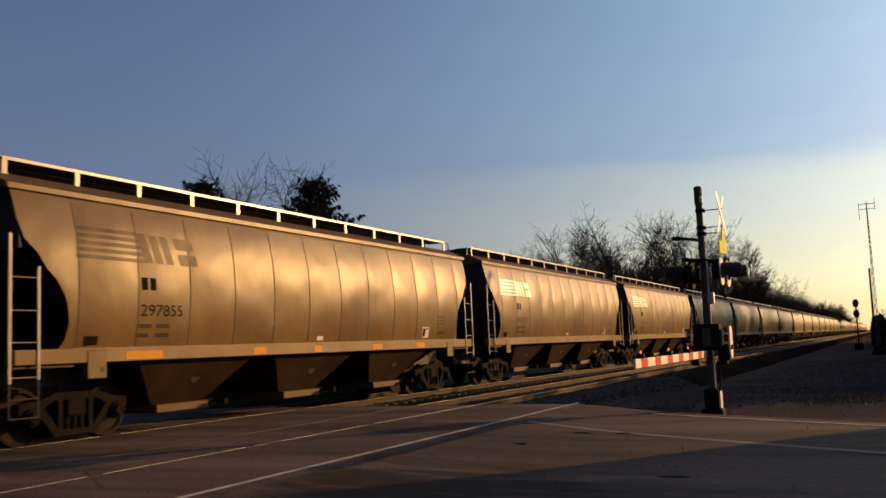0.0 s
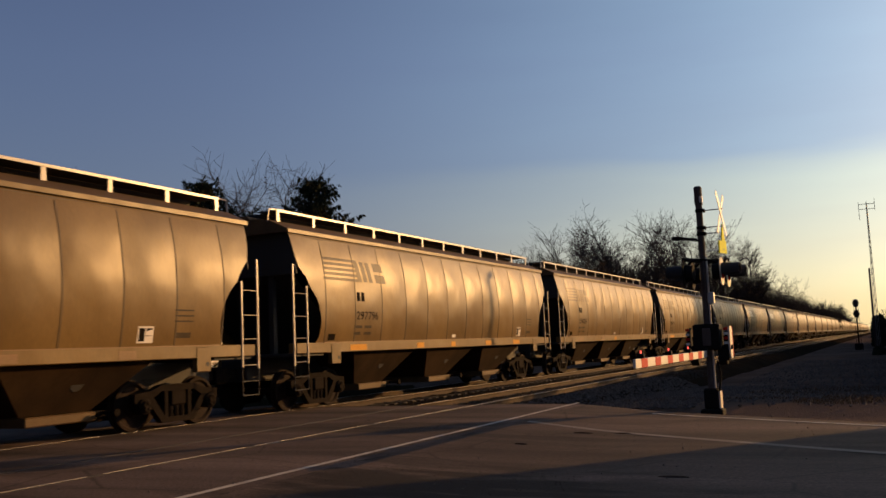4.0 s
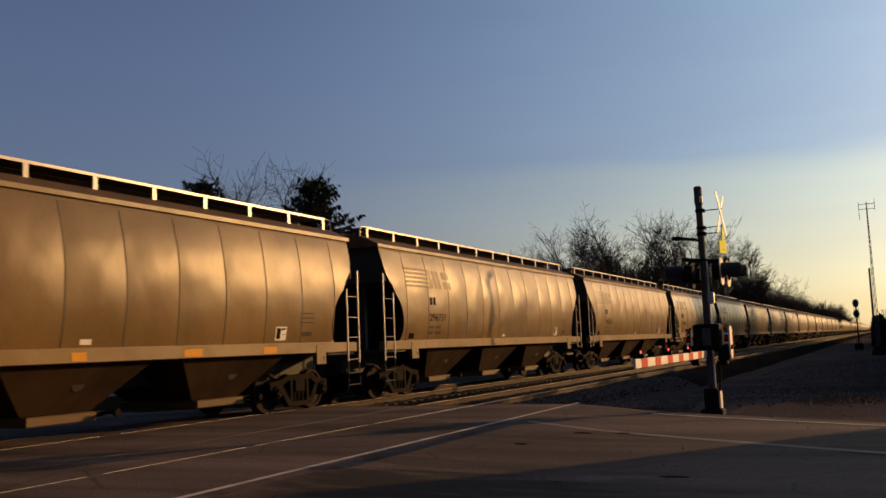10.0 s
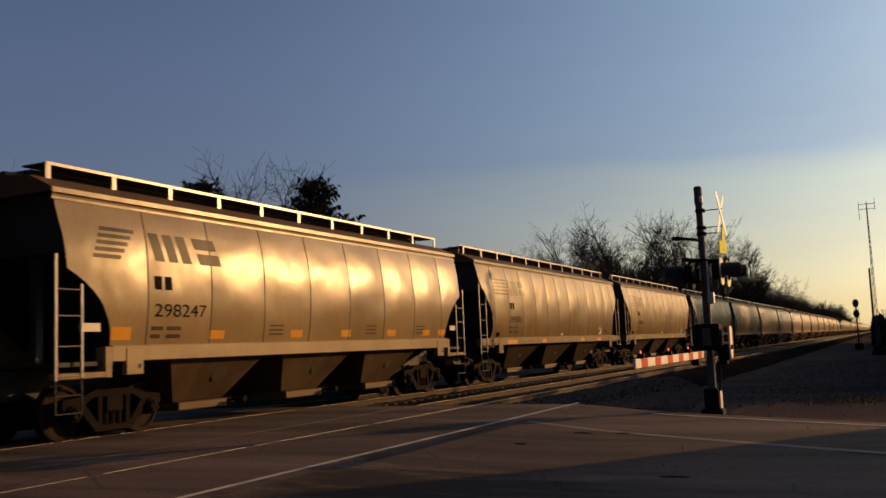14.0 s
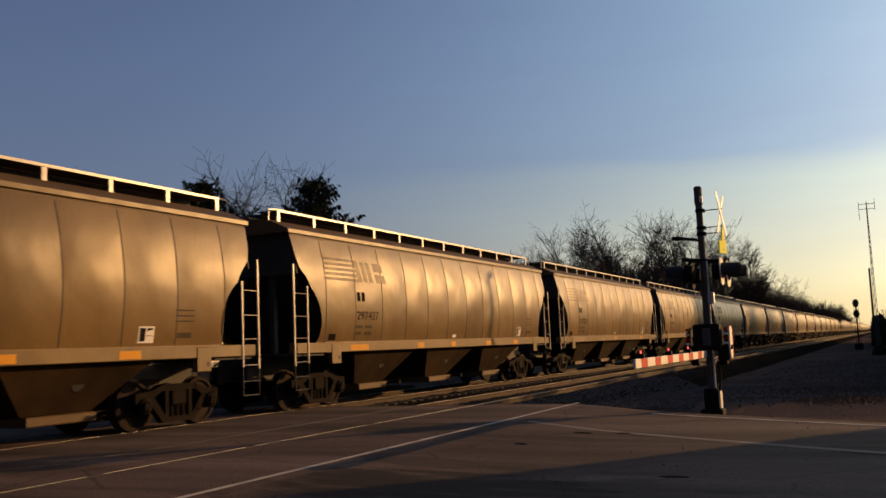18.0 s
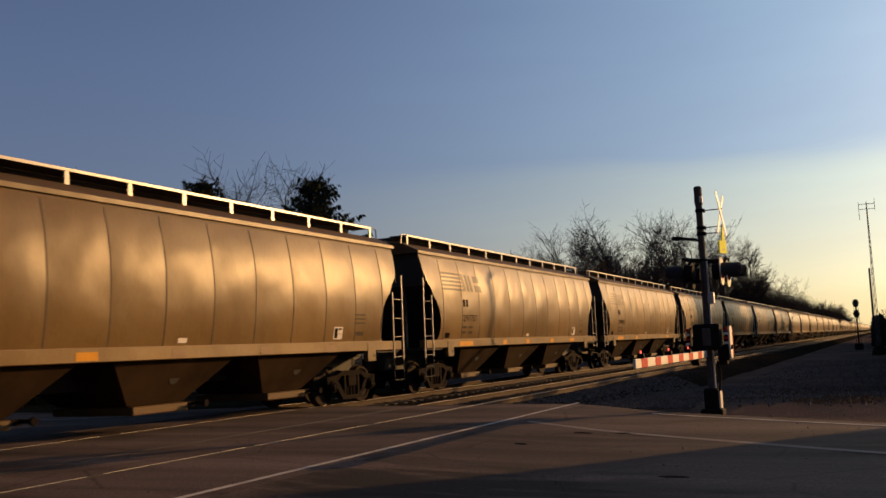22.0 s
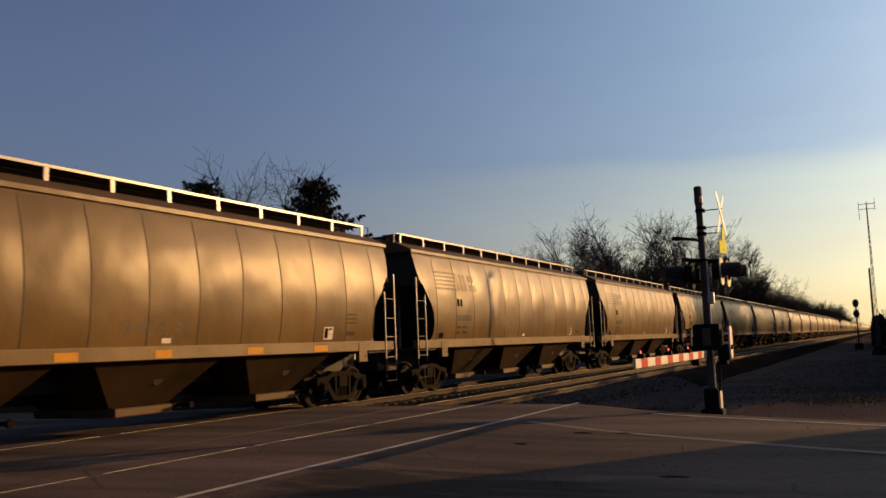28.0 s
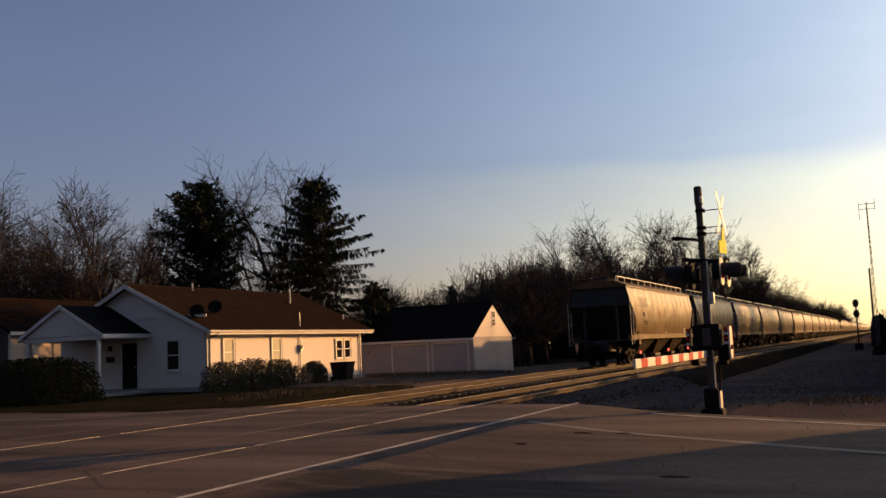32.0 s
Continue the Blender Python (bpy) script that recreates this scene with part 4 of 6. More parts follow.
def white_house():
    h = thing("house", "white clapboard house with a brown roof and front porch", "house")
    part("foundation", Shape().box(GX0 + 0.03, GX1 - 0.03, GY0 + 0.03, GY1 - 0.03, -0.5, 0.06), "concrete", h)
    part("wall", clapboards(0, GX1, GY0, GY1, 0.06, 2.46, "x"), "siding", h)
    part("wall", clapboards(GX0, GX1, GY0, 0, 0.06, 2.46, "y"), "siding", h)
    part("wall", Shape().box(GX0, GX0 + 0.14, GY0 + 0.14, GY1, 0.06, 2.46), "siding", h)
    part("wall", Shape().box(GX0 + 0.14, GX1 - 0.15, GY1 - 0.14, GY1, 0.06, 2.46), "siding", h)
    part("corner_board", Shape().box(GX1 - 0.02, GX1 + 0.03, GY0 - 0.03, GY0 + 0.12, 0.06, 2.46).box(GX1 - 0.10, GX1 + 0.02, GY0 - 0.03, GY0 + 0.01, 0.06, 2.46), "trim_white", h)
    for y, sgn in ((GY0, -1), (GY1, 1)):
        g, rings = Shape(), []
        for k in range(16):
            for f, o in ((k / 16, 0.016), ((k + 0.99) / 16, 0.0)):
                half, z = (GX1 - GX0) / 2 * (1 - f), 2.46 + 2.1 * f
                rings.append([(RIDGE_X - half, y + sgn * o, z), (RIDGE_X + half, y + sgn * o, z), (RIDGE_X + half, y - sgn * 0.1, z), (RIDGE_X - half, y - sgn * 0.1, z)])
        g.loft(rings)
        part("gable", g, "siding", h)
    part("belt_board", Shape().box(GX0, GX1, GY0 - 0.035, GY0 - 0.002, 3.02, 3.12), "trim_white", h)
    for sx in (-1, 1):
        xe = RIDGE_X + sx * ((GX1 - GX0) / 2 + 0.48)
        roof = shingle_roof("roof", h, "shingle", xe, 2.40, RIDGE_X, 4.62, GY0 - 0.35, GY1 + 0.45, 22)
        part("fascia", Shape().box(*sorted((xe + sx * 0.005, xe - sx * 0.03)), GY0 - 0.36, GY1 + 0.46, 2.24, 2.42), "trim_white", roof)
        part("soffit", Shape().box(*sorted((xe - sx * 0.03, RIDGE_X + sx * (GX1 - GX0) / 2)), GY0 - 0.3, GY1 + 0.4, 2.34, 2.37), "trim_white", roof)
        part("gutter", Shape().loft([[(xe + sx * a, y, z) for a, z in ((0.006, 2.30), (0.08, 2.32), (0.11, 2.42), (0.095, 2.42), (0.07, 2.335), (0.006, 2.315))] for y in (GY0 - 0.36, GY1 + 0.46)]), "trim_white", roof, "white eaves gutter")
        L = math.hypot(xe - RIDGE_X, 2.22)
        part("rake_board", Shape().loft([[(xe, y, 2.24), (xe, y, 2.42), (RIDGE_X, y, 4.66), (RIDGE_X, y, 4.46)] for y in (GY0 - 0.38, GY0 - 0.355)]), "trim_white", roof)
    part("ridge_cap", Shape().loft([[(RIDGE_X - 0.18, y, 4.58), (RIDGE_X, y, 4.70), (RIDGE_X + 0.18, y, 4.58), (RIDGE_X, y, 4.60)] for y in (GY0 - 0.35, GY1 + 0.45)]), "shingle", h)
    for y in (GY0 + 0.12, GY1 - 0.25):
        part("downspout", Shape().tube([(GX1 + 0.52, y, 2.33), (GX1 + 0.4, y, 2.2), (GX1 + 0.06, y, 2.1), (GX1 + 0.06, y, 0.1), (GX1 + 0.2, y, 0.02)], 0.04, 6), "downpipe", h)
    # windows of the long wall, then of the gable end
    for u, z0, z1, w in ((32.45, 0.95, 2.02, 0.62), (35.95, 0.95, 2.02, 0.62), (41.45, 1.02, 1.88, 0.52), (42.25, 1.02, 1.88, 0.52)):
        window_on(h, "x", u, z0, z1, w, GX1, True, "curtain" if u < 40 else "dark_glass")
    window_on(h, "y", -14.5, 0.85, 2.05, 0.62, GY0)
    door = part("door", Shape().bevel_box(-17.38, -16.5, GY0 - 0.05, GY0 - 0.004, 0.08, 2.06, 0.01), "door_dark", h, "dark front door")
    part("door_frame", Shape().box(-17.48, -17.38, GY0 - 0.06, GY0 - 0.004, 0.06, 2.16).box(-16.5, -16.4, GY0 - 0.06, GY0 - 0.004, 0.06, 2.16).box(-17.38, -16.5, GY0 - 0.06, GY0 - 0.004, 2.06, 2.16), "trim_white", door)
    part("door_handle", Shape().disc((-16.6, GY0 - 0.05, 1.02), (0, -1, 0), [(0, 0.03), (0.05, 0.03)], 8), "galv", door)
    part("mailbox", Shape().bevel_box(-18.25, -17.85, GY0 - 0.16, GY0 - 0.004, 1.25, 1.5, 0.02), "bin", h, "dark wall mailbox")
    part("wall_lamp", Shape().bevel_box(-18.15, -18.0, GY0 - 0.14, GY0 - 0.004, 1.75, 1.98, 0.02), "bin", h)
    # porch with its own small gable roof
    px0, px1, py0 = -20.7, -15.75, 28.4
    pr = (px0 + px1) / 2
    for xe in (px0, px1):
        sgn = 1 if xe > pr else -1
        rf = shingle_roof("porch_roof", h, "shingle_dark", xe, 2.42, pr, 3.72, py0 - 0.1, GY0, 12, 0.04, "dark shingle porch roof")
        part("rake_board", Shape().loft([[(xe, y, 2.26), (xe, y, 2.44), (pr, y, 3.76), (pr, y, 3.58)] for y in (py0 - 0.13, py0 - 0.105)]), "trim_white", rf)
        part("fascia", Shape().box(*sorted((xe, xe + sgn * 0.03)), py0 - 0.1, GY0 - 0.01, 2.26, 2.43), "trim_white", rf)
    part("porch_gable", Shape().loft([[(px0 + 0.3, y, 2.42), (px1 - 0.3, y, 2.42), (pr, y, 3.62)] for y in (py0 - 0.02, py0 + 0.06)]), "siding", h)
    part("porch_beam", Shape().box(px0 + 0.2, px1 - 0.2, py0, py0 + 0.14, 2.22, 2.40).box(px1 - 0.36, px1 - 0.22, py0 + 0.14, GY0, 2.22, 2.40), "trim_white", h)
    for x in (px0 + 0.42, px1 - 0.42):
        part("porch_post", Shape().bevel_box(x - 0.07, x + 0.07, py0, py0 + 0.14, -0.1, 2.22, 0.012), "trim_white", h)
    part("porch_floor", Shape().bevel_box(px0, px1, py0 - 0.1, GY0, -0.4, 0.0, 0.02), "concrete", h)
    # on the roof and the wall
    for x, y in ((-13.35, 31.15), (-13.9, 33.0)):
        z = 2.28 + 2.22 * (GX1 + 0.48 - x) / ((GX1 - GX0) / 2 + 0.48)
        d = part("satellite_dish", Shape().tube([(x, y, z), (x + 0.05, y, z + 0.42)], 0.025, 6), "bin", h, "dark satellite dish on a short mast")
        part("dish", Shape().disc((x + 0.1, y - 0.03, z + 0.45), (0.45, -0.8, 0.35), [(-0.05, 0.05), (-0.03, 0.20), (0.02, 0.32), (0.032, 0.32), (-0.015, 0.19), (-0.03, 0.05)], 16), "bin", d)
        part("dish_arm", Shape().tube([(x + 0.1, y - 0.05, z + 0.2), (x + 0.3, y - 0.42, z + 0.42)], 0.014, 5), "bin", d)
    for x, y, top in ((-13.5, 43.3, 3.3), (RIDGE_X + 0.3, 34.8, 4.85), (-15.5, 41.2, 4.75)):
        part("vent_pipe", Shape().tube([(x, y, min(3.2, top - 0.5)), (x, y, top)], 0.045, 8), "galv", h, "pale vent pipe")
    m = part("electric_meter", Shape().bevel_box(GX1 + 0.01, GX1 + 0.16, 37.75, 37.97, 1.35, 1.72, 0.02).disc((GX1 + 0.16, 37.86, 1.6), (1, 0, 0), [(0, 0.09), (0.07, 0.08)], 12), "galv", h)
    part("conduit", Shape().tube([(GX1 + 0.06, 37.86, 0.1), (GX1 + 0.06, 37.86, 2.6), (GX1 + 0.06, 37.86, 3.3)], 0.03, 6), "galv", m)


def neighbour_house():
    h = thing("house", "low house with a brown shingle roof beyond the porch", "house")
    part("wall", clapboards(0, -32.0, 37.2, 50.0, -0.3, 3.1, "x"), "siding_warm", h)
    for a in ((-41.0, -32.16, 37.2, 37.35), (-41.0, -40.85, 37.35, 50.0), (-40.85, -32.16, 49.85, 50.0)):
        part("wall", Shape().box(*a, -0.3, 3.1), "brick_dark", h, "dark brick wall")
    for xe in (-41.5, -31.5):
        rf = shingle_roof("roof", h, "shingle", xe, 3.2, -36.5, 5.5, 36.8, 50.4, 20)
        part("fascia", Shape().box(xe - 0.02, xe + 0.02, 36.8, 50.4, 3.02, 3.22), "trim_white", rf)
    part("gable", Shape().loft([[(-41.0, y, 3.1), (-32.0, y, 3.1), (-36.5, y, 5.3)] for y in (37.18, 37.3)]), "brick_dark", h)
    window_on(h, "x", 43.0, 0.9, 2.0, 0.8, -32.0)
    for y in (38.6, 40.2, 41.0):
        part("batten", Shape().box(-32.0, -31.95, y, y + 0.08, 0.0, 3.0), "downpipe", h)


def garage():
    g = thing("garage", "low white two-bay garage with a dark gable roof", "garage")
    x0, x1, y0, y1, zf = -17.4, -9.2, 51.0, 57.4, -0.7
    # walls below the eave carry shade in their colour; the gables stay white
    part("wall", clapboards(x0, x1, y0, 0, zf, 1.85, "y"), "siding_shaded", g)
    part("wall", clapboards(0, x1, y0, y1, zf, 1.85, "x"), "siding_shaded", g)
    part("wall", Shape().box(x0, x0 + 0.14, y0 + 0.16, y1, zf, 1.85).box(x0 + 0.14, x1 - 0.16, y1 - 0.14, y1, zf, 1.85), "siding_shaded", g)
    ym = (y0 + y1) / 2
    for x, s in ((x1, 1), (x0, -1)):
        gb, rings = Shape(), []
        for k in range(16):
            for f, o in ((k / 16, 0.016), ((k + 0.99) / 16, 0.0)):
                half, z = (y1 - y0) / 2 * (1 - f), 1.85 + 2.08 * f
                rings.append([(x + s * o, ym - half, z), (x + s * o, ym + half, z), (x - s * 0.1, ym + half, z), (x - s * 0.1, ym - half, z)])
        gb.loft(rings)
        part("gable", gb, "siding", g)
    window_on(g, "x", ym + 0.05, 2.55, 3.4, 0.5, x1)
    for s, ye in ((-1, y0 - 0.3), (1, y1 + 0.3)):
        r = part("roof", Shape().extrude_x([(ye, 1.76), (ye, 1.78), (ym, 4.0), (ym, 3.98)], x0 - 0.19, x1 + 0.13), "shingle_dark", g)
        rows = 18
        for k in range(rows):
            ya, yb = ye + (ym - ye) * k / rows, ye + (ym - ye) * (k + 1.1) / rows
            za, zb = 1.785 + 2.22 * k / rows, 1.785 + 2.22 * (k + 1.1) / rows
            part("shingle_course", Shape().extrude_x([(ya, za), (ya, za + 0.06), (yb, zb + 0.03), (yb, zb)], x0 - 0.2, x1 + 0.14), "shingle_dark", r)
        part("fascia", Shape().box(x0 - 0.2, x1 + 0.14, *sorted((ye - 0.02, ye + 0.02)), 1.66, 1.80), "trim_white", r)
    for a, b in ((-14.7, -12.3), (-11.9, -9.6)):
        door = part("garage_door", Shape().box(a, b, y0 - 0.012, y0 + 0.004, zf, 1.5), "siding_shaded", g)
        for k in range(4):
            part("door_panel", Shape().bevel_box(a + 0.05, b - 0.05, y0 - 0.035, y0 - 0.014, zf + 0.08 + k * 0.53, zf + 0.55 + k * 0.53, 0.01), "siding_shaded", door)
        part("door_frame", Shape().box(a - 0.1, a - 0.004, y0 - 0.05, y0 + 0.0, zf, 1.62).box(b + 0.004, b + 0.1, y0 - 0.05, y0, zf, 1.62).box(a - 0.1, b + 0.1, y0 - 0.05, y0, 1.505, 1.62), "trim_white", door)


def wheelie_bin(x, y):
    b = thing("rubbish_bin", "black plastic rubbish bin against the house wall", "bin", pose(x, y, ground_z(x, y), 0, 0, 8))
    part("body", Shape().loft([[(-0.35, -0.42, 0.05), (0.35, -0.42, 0.05), (0.35, 0.42, 0.05), (-0.35, 0.42, 0.05)], [(-0.45, -0.52, 0.85), (0.45, -0.52, 0.85), (0.45, 0.52, 0.85), (-0.45, 0.52, 0.85)]]), "bin", b)
    part("lid", Shape().bevel_box(-0.47, 0.5, -0.55, 0.55, 0.85, 0.93, 0.025), "bin", b)
    for s in (-1, 1):
        part("wheel", Shape().disc((-0.36, s * 0.43, 0.12), (0, s, 0), [(0, 0.12), (0.06, 0.12)], 12), "bin", b)
    part("handle", Shape().tube([(-0.47, -0.3, 0.88), (-0.56, -0.3, 0.9), (-0.56, 0.3, 0.9), (-0.47, 0.3, 0.88)], 0.02, 5), "bin", b)


white_house()
neighbour_house()
garage()
wheelie_bin(-11.7, 40.2)


# ---- the crossing signal ----
def crossing_signal():
    s = thing("crossing_signal", "level-crossing mast with dark light units and a lowered gate", "crossing signal", pose(10.07, 18.63, -0.14))
    part("mast", Shape().disc((0, 0, 0), (0, 0, 1), [(0.3, 0.065), (4.1, 0.065)], 16), "mast_metal", s)
    part("mast_cap", Shape().disc((0, 0, 0), (0, 0, 1), [(4.02, 0.078), (4.36, 0.078), (4.39, 0.06)], 14), "mast_metal", s)
    part("cap_label", Shape().box(0.03, 0.09, -0.09, -0.02, 4.06, 4.18), "retro_white", s)
    base = part("base", Shape().bevel_box(-0.14, 0.14, -0.14, 0.14, 0.02, 0.42, 0.03).bevel_box(-0.21, 0.21, -0.21, 0.21, -0.12, 0.03, 0.03), "signal_black", s)
    part("base_plate", Shape().box(0.142, 0.17, -0.12, 0.12, 0.04, 0.36), "retro_white", base, "pale plate with a red edge")
    part("base_plate_edge", Shape().box(0.142, 0.166, 0.122, 0.16, 0.04, 0.36), "retro_red", base)
    # crossed boards facing the road, seen on edge
    for k, a in enumerate((48, -48)):
        b = Shape().box(-0.004, 0.004, -0.54, 0.54, -0.05, 0.05)
        part("crossbuck_blade", b, "retro_white", s, "white crossbuck blade", pose(0.40 + 0.015 * k, 0.0, 3.80, a, 0, -3))
    for z, x1 in ((3.90, 0.45), (3.56, 0.45), (3.44, 0.40)):
        part("bracket", Shape().tube([(0.0, 0, z), (x1, 0, z)], 0.012, 6), "galv", s)
        part("clamp", Shape().bevel_box(-0.07, 0.11, -0.07, 0.07, z - 0.035, z + 0.035, 0.012), "signal_black", s)
    sign = part("warning_sign", Shape().bevel_box(-0.012, 0.012, -0.15, 0.15, 0.0, 0.25, 0.004), "yellow", s, "bright yellow warning plate", pose(0.40, -0.02, 3.02, 0, 0, -18))
    part("sign_top", Shape().extrude_x([(-0.02, 0.254), (0.11, 0.254), (0.05, 0.58), (0.03, 0.58)], -0.01, 0.01), "yellow", sign)
    part("bracket", Shape().tube([(0.0, 0, 3.1), (0.43, 0, 3.1)], 0.012, 6), "galv", s)
    arm = part("side_arm", Shape().tube([(0, 0, 3.30), (-0.20, -0.15, 3.34), (-0.38, -0.26, 3.36)], 0.03, 8), "signal_black", s)
    part("bell", Shape().disc((-0.42, -0.28, 3.36), (-0.8, -0.5, 0), [(-0.12, 0.028), (0.0, 0.045), (0.10, 0.035)], 14), "signal_black", arm)
    # light units: a crossarm along the rails with lamps to both sides
    part("crossarm", Shape().tube([(-0.30, -0.42, 2.92), (0.0, 0.0, 2.90), (0.42, 0.42, 2.92)], 0.04, 8), "signal_black", s)
    for sx in (-1, 1):
        for y in (-0.39, 0.39):
            x = 0.37 if sx > 0 else -0.24
            u = part("light_unit", Shape().disc((x, y, 2.65), (sx, 0, 0), [(-0.14, 0.08), (-0.12, 0.15), (0.0, 0.17), (0.03, 0.17)], 18), "signal_black", s, "dark railway flasher unit")
            part("background", Shape().disc((x + sx * 0.035, y, 2.65), (sx, 0, 0), [(0, 0.27), (0.012, 0.27)], 28), "disc_faded" if sx > 0 else "signal_black", u, "sun-bleached round backing" if sx > 0 else "")
            part("lens", Shape().disc((x + sx * 0.05, y, 2.65), (sx, 0, 0), [(0, 0.15), (0.02, 0.13), (0.035, 0.08)], 20), "lens_red", u)
            hood = Shape()
            outer = [[(x + sx * d, y + r * math.cos(a), 2.65 + r * math.sin(a)) for a in [math.pi * (-0.15 + 1.3 * k / 14) for k in range(15)]] for d, r in ((0.05, 0.165), (0.38, 0.155))]
            inner = [[(x + sx * d, y + r * math.cos(a), 2.65 + r * math.sin(a)) for a in [math.pi * (-0.15 + 1.3 * k / 14) for k in range(15)]] for d, r in ((0.38, 0.150), (0.05, 0.160))]
            hood.loft(outer + inner, False, False)
            part("hood", hood, "hood_grey", u)
            part("hanger", Shape().tube([(0, y, 2.90), (x * 0.6, y, 2.88), (x, y, 2.80)], 0.025, 6), "signal_black", u)
    part("junction_box", Shape().bevel_box(0.05, 0.17, -0.08, 0.08, 2.05, 2.28, 0.015), "galv", s, "small grey junction box")
    part("conduit", Shape().tube([(0.075, -0.02, 0.42), (0.075, -0.02, 3.0)], 0.018, 6), "trim_white", s)
    part("cable", Shape().tube([(0.14, 0, 0.95), (0.19, 0, 0.7), (0.16, 0, 0.45), (0.13, 0, 0.3)], 0.02, 6), "signal_black", s)
    # gate mechanism, counterweights, arm
    mech = part("gate_mechanism", Shape().bevel_box(-0.24, 0.26, -0.30, 0.16, 1.16, 1.66, 0.03), "signal_black", s, "dark gate machine housing")
    part("cover", Shape().bevel_box(-0.06, 0.10, -0.315, -0.295, 1.24, 1.58, 0.01), "mast_metal", mech)
    part("shaft", Shape().tube([(-0.46, -0.05, 1.2), (0.46, -0.05, 1.2)], 0.045, 8), "signal_black", mech)
    for sx in (-1, 1):
        x = sx * 0.36
        cw = part("counterweight_arm", Shape().loft([[(x - 0.025, -0.1, 0.95), (x + 0.025, -0.1, 0.95), (x + 0.025, 0.1, 0.95), (x - 0.025, 0.1, 0.95)], [(x - 0.025, -0.16, 1.5), (x + 0.025, -0.16, 1.5), (x + 0.025, 0.16, 1.6), (x - 0.025, 0.16, 1.6)]]), "signal_black", mech)
        for k in range(4):
            part("reflector", Shape().box(x - 0.035, x + 0.035, -0.19, -0.165, 1.26 + k * 0.09, 1.31 + k * 0.09), "retro_white" if k % 2 == 0 else "retro_red", cw)
        part("counterweight", Shape().disc((x - sx * 0.12, 0.0, 1.03), (sx, 0, 0), [(-0.05, 0.17), (0.10, 0.17), (0.11, 0.15)], 18), "signal_black", cw)
    part("side_plate", Shape().extrude_x([(-0.10, 0.98), (0.10, 0.98), (0.17, 1.2), (0.14, 1.60), (-0.12, 1.60), (-0.16, 1.2)], 0.40, 0.43), "retro_white", mech, "pale side plate with a red rim")
    part("side_plate_rim", Shape().box(0.40, 0.43, 0.175, 0.23, 1.02, 1.6), "retro_red", mech)
    gate = part("gate_arm", Shape().bevel_box(-0.02, 0.02, -5.95, -0.3, 1.02, 1.15, 0.006), "retro_white", s, "red and white striped gate arm")
    for k in range(6):
        y = -5.62 + k * 0.865
        part("stripe", Shape().box(-0.0225, 0.0225, y, y + 0.37, 1.022, 1.148), "retro_red", gate)
    for y in (-5.55, -3.7, -2.1):
        lamp = part("gate_lamp", Shape().bevel_box(-0.05, 0.05, y - 0.05, y + 0.05, 1.15, 1.22, 0.01), "signal_black", gate)
        part("lamp_glass", Shape().disc((0, y, 1.22), (0, 0, 1), [(0, 0.013), (0.03, 0.013), (0.04, 0.006)], 12), "red_lamp", lamp, "lit red lamp")
    part("arm_hanger", Shape().tube([(0, -0.4, 1.02), (0, -0.3, 1.2), (0.0, -0.05, 1.2)], 0.03, 6), "signal_black", gate)


crossing_signal()


# ---- far poles and the line-side signal ----
def railway_signal(x, y):
    s = thing("railway_signal", "dark line-side signal with two round heads on a post", "railway signal", pose(x, y, -0.5))
    part("post", Shape().tube([(0, 0, 0), (0, 0, 4.3)], 0.07, 8), "signal_black", s)
    for z in (4.15, 3.2):
        h = part("signal_head", Shape().bevel_box(-0.20, 0.20, -0.14, 0.02, z - 0.34, z + 0.34, 0.08), "signal_black", s)
        part("target", Shape().disc((0, -0.14, z), (0, -1, 0), [(0, 0.27), (0.02, 0.27)], 20), "signal_black", h)
        part("hood", Shape().disc((0, -0.16, z), (0, -1, 0), [(0, 0.12), (0.2, 0.11)], 12), "signal_black", h)
    part("lamp_glass", Shape().disc((0, -0.18, 3.2), (0, -1, 0), [(0, 0.09), (0.02, 0.08)], 12), "red_dim", s, "lit red signal lamp")
    part("ladder", Shape().box(-0.2, -0.17, 0.06, 0.09, 0.2, 4.2).box(0.17, 0.2, 0.06, 0.09, 0.2, 4.2), "signal_black", s)
    part("equipment_case", Shape().bevel_box(-0.35, 0.35, -0.25, 0.25, 0.0, 0.6, 0.03), "signal_black", s)


railway_signal(10.85, 90.0)


def antenna_tower(x, y, top):
    s = thing("antenna_tower", "thin lattice radio mast with an aerial array", "radio mast", pose(x, y, -0.6))
    part("tower", Shape().tube([(-0.15, 0, 0), (-0.03, 0, top)], 0.022, 5).tube([(0.15, 0, 0), (0.03, 0, top)], 0.022, 5).tube([(0, 0.2, 0), (0, 0.03, top)], 0.022, 5), "galv_dark", s)
    for k in range(14):
        z = top * k / 14
        part("brace", Shape().tube([(-0.14 + 0.1 * z / top, 0, z), (0.14 - 0.1 * z / top, 0, z + top / 14)], 0.018, 4), "galv_dark", s)
    a = part("aerial_boom", Shape().tube([(-0.65, 0, top - 0.1), (0.65, 0, top - 0.1)], 0.025, 5).tube([(-0.65, 0, top - 0.55), (0.65, 0, top - 0.55)], 0.025, 5), "galv_dark", s)
    for x1, z0, z1 in ((-0.65, -1.5, 0.1), (0.65, -0.7, 0.4), (0.0, -0.6, 0.15)):
        part("aerial", Shape().tube([(x1, 0, top + z0), (x1, 0, top + z1)], 0.02, 4), "galv_dark", a)


antenna_tower(12.45, 90.0, 13.1)


